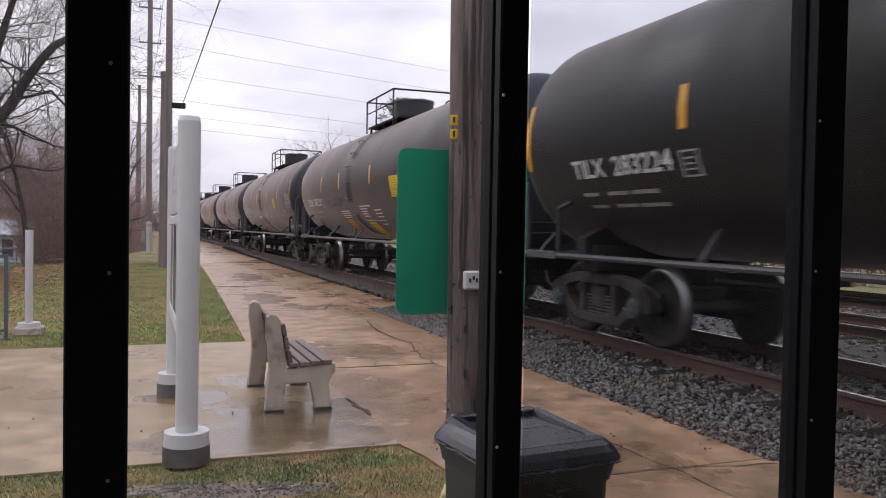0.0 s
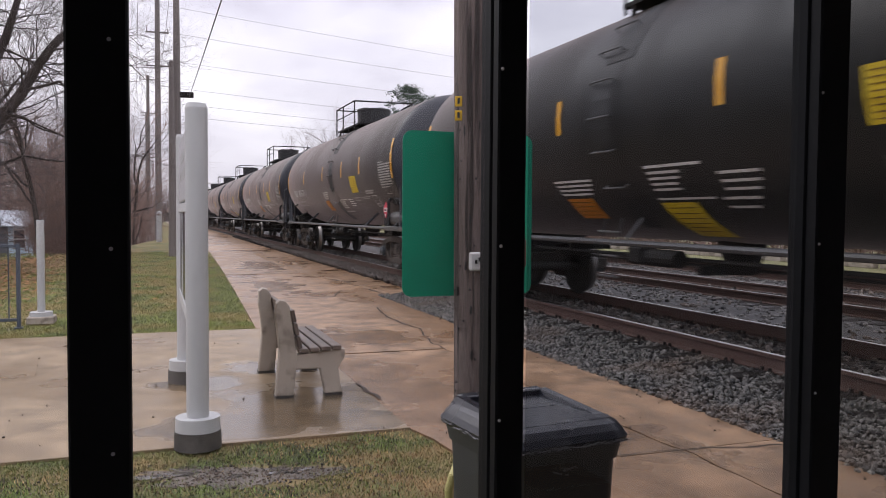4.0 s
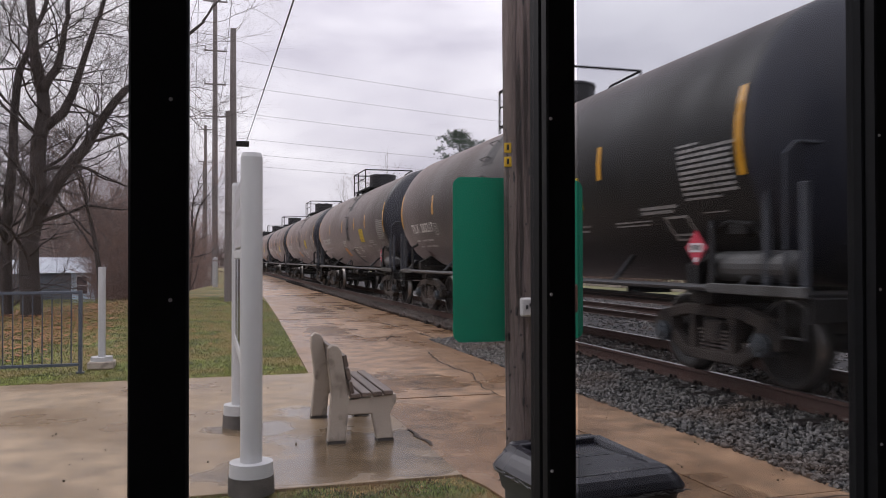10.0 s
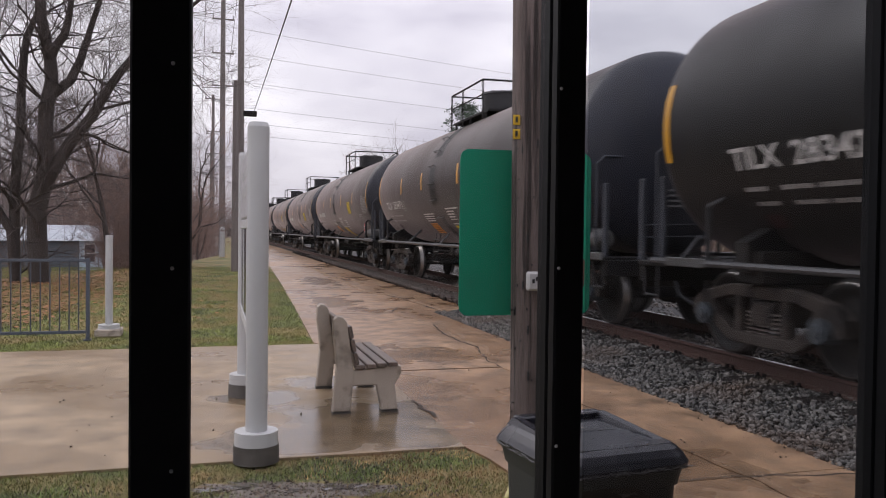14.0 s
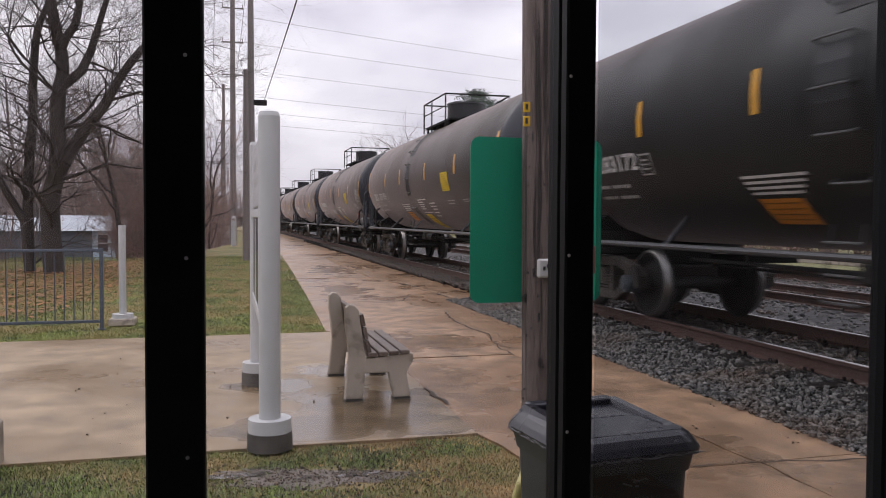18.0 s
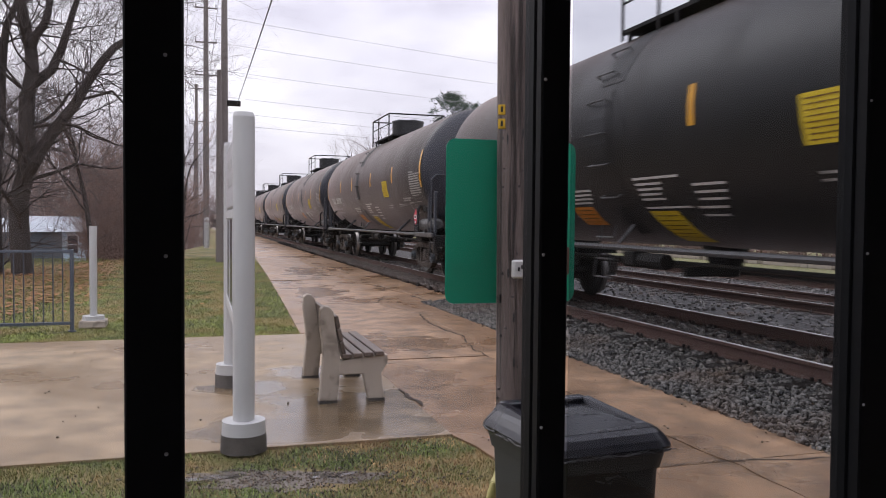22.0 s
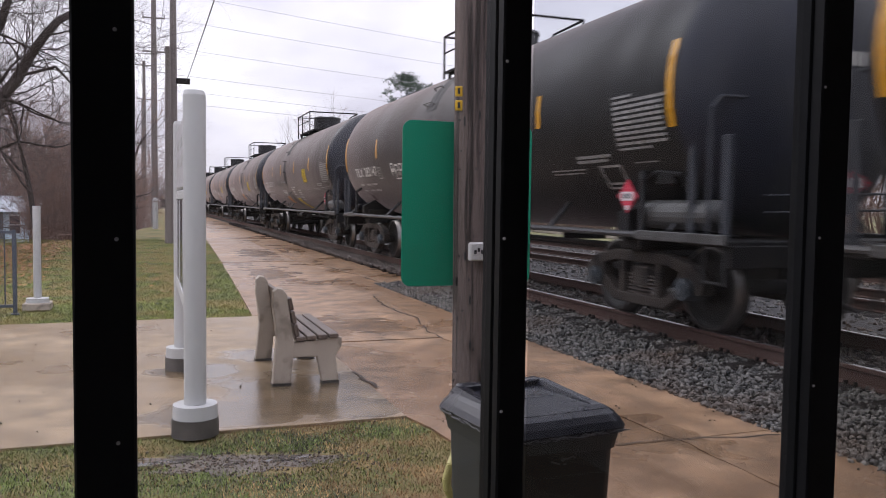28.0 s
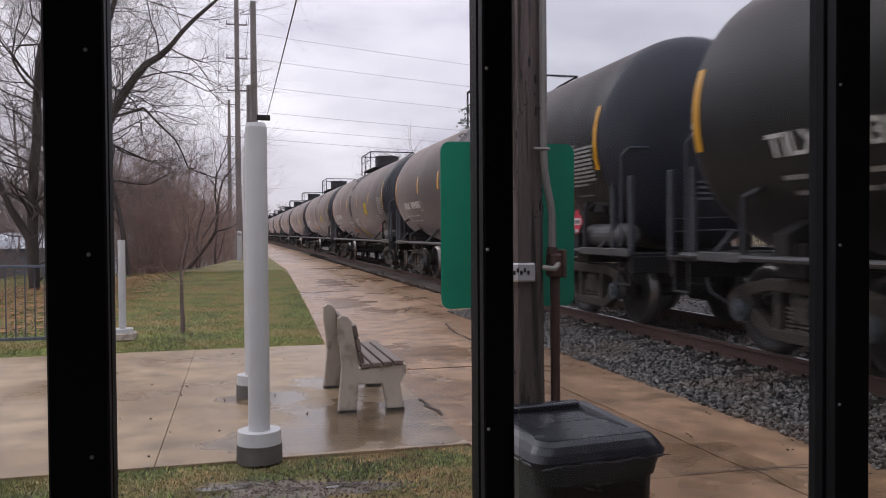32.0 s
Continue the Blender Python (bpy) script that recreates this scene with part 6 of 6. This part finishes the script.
# darker brown stones between the near rails
sx, sy = gr.uniform(5.9, 7.24, 7000), 2.5 + 26 * gr.random(7000) ** 1.4
stones("ballast_stones", "dark crushed stones between the rails", sx, sy, bed(sx) + gr.uniform(-0.02, 0.02, 7000), 0.03, 4, STONE_DARK)

lx, ly = gr.uniform(-9, 1.0, 900), 14 + 12 * gr.random(900)
far_leaf = gr.uniform(-14, -2, 6000), gr.uniform(16, 36, 6000)
near_y = 13.5 + 17 * gr.random(7500)
near_x = -2.6 - 6.5 * gr.random(7500) ** 1.2 + 0.3 * gr.standard_normal(7500)
lx, ly = np.concatenate([lx, far_leaf[0], near_x]), np.concatenate([ly, far_leaf[1], near_y])
v, f = [], []
for x, y in zip(lx, ly):
    a, s = random.uniform(0, 6.28), random.uniform(0.025, 0.06)
    k = len(v)
    z = 0.03 if x > np.interp(y, [16, 18, 23, 30, 39], [-20, -14, -7.5, -4.0, -1.4]) else -0.2
    v.extend([(x + s * math.cos(a + q), y + s * math.sin(a + q), z + random.uniform(0, 0.02)) for q in (0, 1.57, 3.14, 4.71)])
    f.append((k, k + 1, k + 2, k + 3))
joined("fallen_leaves", v, f, LEAF_LITTER, "orange-brown fallen leaves on the lawn", "leaves")


def ragged(name, pts, w, material, label, seed, z=0.006):
    """A crooked crack drawn along a line of places on the concrete."""
    rng = random.Random(seed)
    line = []
    for (x0, y0), (x1, y1) in zip(pts, pts[1:]):
        n = max(2, int(math.hypot(x1 - x0, y1 - y0) / 0.09))
        for i in range(n):
            k = i / n
            line.append((x0 + (x1 - x0) * k + rng.uniform(-0.022, 0.022), y0 + (y1 - y0) * k + rng.uniform(-0.02, 0.02)))
    line.append(pts[-1])
    v, f = [], []
    for i, (x, y) in enumerate(line):
        a, b = line[max(0, i - 1)], line[min(len(line) - 1, i + 1)]
        d = Vector((b[0] - a[0], b[1] - a[1])).normalized()
        ww = w * rng.uniform(0.3, 1.3)
        v.extend([(x - d.y * ww, y + d.x * ww, z), (x + d.y * ww, y - d.x * ww, z)])
        if i:
            k = 2 * i
            f.append((k - 2, k - 1, k + 1, k))
    return joined(name, v, f, material, label, "crack")

ragged("crack", [(3.03, 4.52), (3.46, 4.52), (3.58, 4.48), (3.91, 4.43), (4.29, 4.37)], 0.009, CRACK, "dark crack across the walkway", 2)
ragged("crack", [(1.963, 7.25), (1.97, 6.95), (1.985, 6.55)], 0.02, CRACK, "broken hole along the slab joint", 3)
ragged("crack", [(2.3, 15.15), (3.03, 15.22), (3.46, 15.18)], 0.03, CRACK, "dark crack across the walkway", 4)
ragged("crack", [(2.35, 21.35), (3.3, 21.6), (3.8, 21.6)], 0.03, CRACK, "dark crack across the walkway", 5)
ragged("crack", [(3.46, 15.25), (3.6, 15.72), (3.84, 16.41)], 0.025, CRACK, "short dark crack branching off the joint", 10)
ragged("crack", [(4.2, 19.4), (4.36, 18.9), (4.42, 18.2)], 0.05, CRACK, "broken dark patch in the long crack", 11)
ragged("crack", [(4.45, 16.5), (4.5, 15.8), (4.47, 15.2)], 0.03, CRACK, "broken dark patch in the long crack", 12)
ragged("crack", [(3.75, 13.17), (3.65, 12.62), (3.56, 11.89), (3.57, 11.04), (3.65, 10.49)], 0.016, CRACK, "dark crooked crack in the walkway", 13, 0.0085)
ragged("crack", [(3.65, 10.49), (3.52, 9.98), (3.4, 9.3), (3.38, 8.75)], 0.013, CRACK, "dark crooked crack in the walkway", 14, 0.0085)
ragged("crack", [(4.5, 26.2), (4.43, 23.9)], 0.04, CRACK, "dark crooked crack in the walkway", 15)
CRUMBLED = (([(3.73, 12.7), (3.66, 11.9), (3.67, 11.0), (3.77, 10.5), (3.62, 9.9), (3.5, 9.2)], 0.03), ([(3.5, 5.1), (3.55, 4.7), (3.6, 4.4), (3.58, 3.9)], 0.02),
            ([(4.07, 32.5), (3.92, 28.7), (3.98, 26.0), (3.9, 22.0)], 0.06), ([(4.11, 27.0), (4.45, 26.2), (4.4, 23.9)], 0.05), ([(3.1, 4.54), (3.5, 4.52), (4.2, 4.4)], 0.016),
            ([(3.9, 21.5), (4.05, 20.0), (4.38, 19.3), (4.4, 18.3), (4.5, 17.2)], 0.055), ([(4.5, 17.2), (4.55, 16.3), (4.5, 15.2)], 0.04), ([(3.46, 15.1), (3.47, 14.5), (3.6, 14.1)], 0.03))
cx, cy = [], []
for pts, w in CRUMBLED:
    for (x0, y0), (x1, y1) in zip(pts, pts[1:]):
        n = int(math.hypot(x1 - x0, y1 - y0) * (45 if y0 < 14 else 40))
        k = gr.random(n)
        cx.append(x0 + (x1 - x0) * k + w * gr.standard_normal(n))
        cy.append(y0 + (y1 - y0) * k + 0.5 * w * gr.standard_normal(n))
cx, cy = np.concatenate(cx), np.concatenate(cy)
stones("crumbs", "pale crumbled concrete bits beside the cracks", cx, cy, np.full(len(cx), 0.004), np.interp(cy, [4, 14, 30], [0.006, 0.011, 0.026]), 19, CRUMB)
gx, gy = np.concatenate([gr.uniform(-3, 4.2, 160), 4.2 + 0.1 * gr.standard_normal(40)]), np.concatenate([gr.uniform(4.2, 11, 160), gr.uniform(3.5, 16, 40)])
stones("grit", "small dark grit scattered on the wet concrete", gx, gy, np.full(len(gx), 0.006), 0.009, 9, DIRT)

# ---- movement ----
DRIFT = [(0, 0.1), (2.5, -0.38), (5.5, -0.6), (9, -0.72), (12, -0.8), (15, -0.69), (19.5, -0.56), (22.5, -0.26), (25, 0.0), (28, 0.4), (30, 0.68), (32, 1.14)]
TRAVEL = [(t, 15.6 * t + s) for t, s in DRIFT]


def travelled(t):
    return float(np.interp(t, [a for a, _ in TRAVEL], [b for _, b in TRAVEL]))


def motions():
    """The train rolls past towards the camera, its wheels turning with it."""
    for i, car in CARS.items():
        y0 = 9.96 - HALF + i * PITCH
        walk(car, [(t, pose(TRACK_X, y0 - s, RAIL_Z)) for t, s in TRAVEL])
    turns = [(k / FPS, math.degrees(travelled(k / FPS) / 0.457)) for k in range(int(32 * FPS) + 1)]
    for key, wy in (("front", -0.89), ("rear", 0.89)):
        lead = bpy.data.objects[WHEELSETS[key][0]]
        walk(lead, [(t, pose(0, wy, 0.457, a)) for t, a in turns])
        for ob in scene.objects:
            if ob.name.startswith("wheelset") and ob != lead and abs(ob.matrix_basis.translation.y - wy) < 0.1:
                ob.rotation_mode = "QUATERNION"
                ob.animation_data_create()
                ob.animation_data.action = lead.animation_data.action
                ob.animation_data.action_slot = lead.animation_data.action_slot


motions()
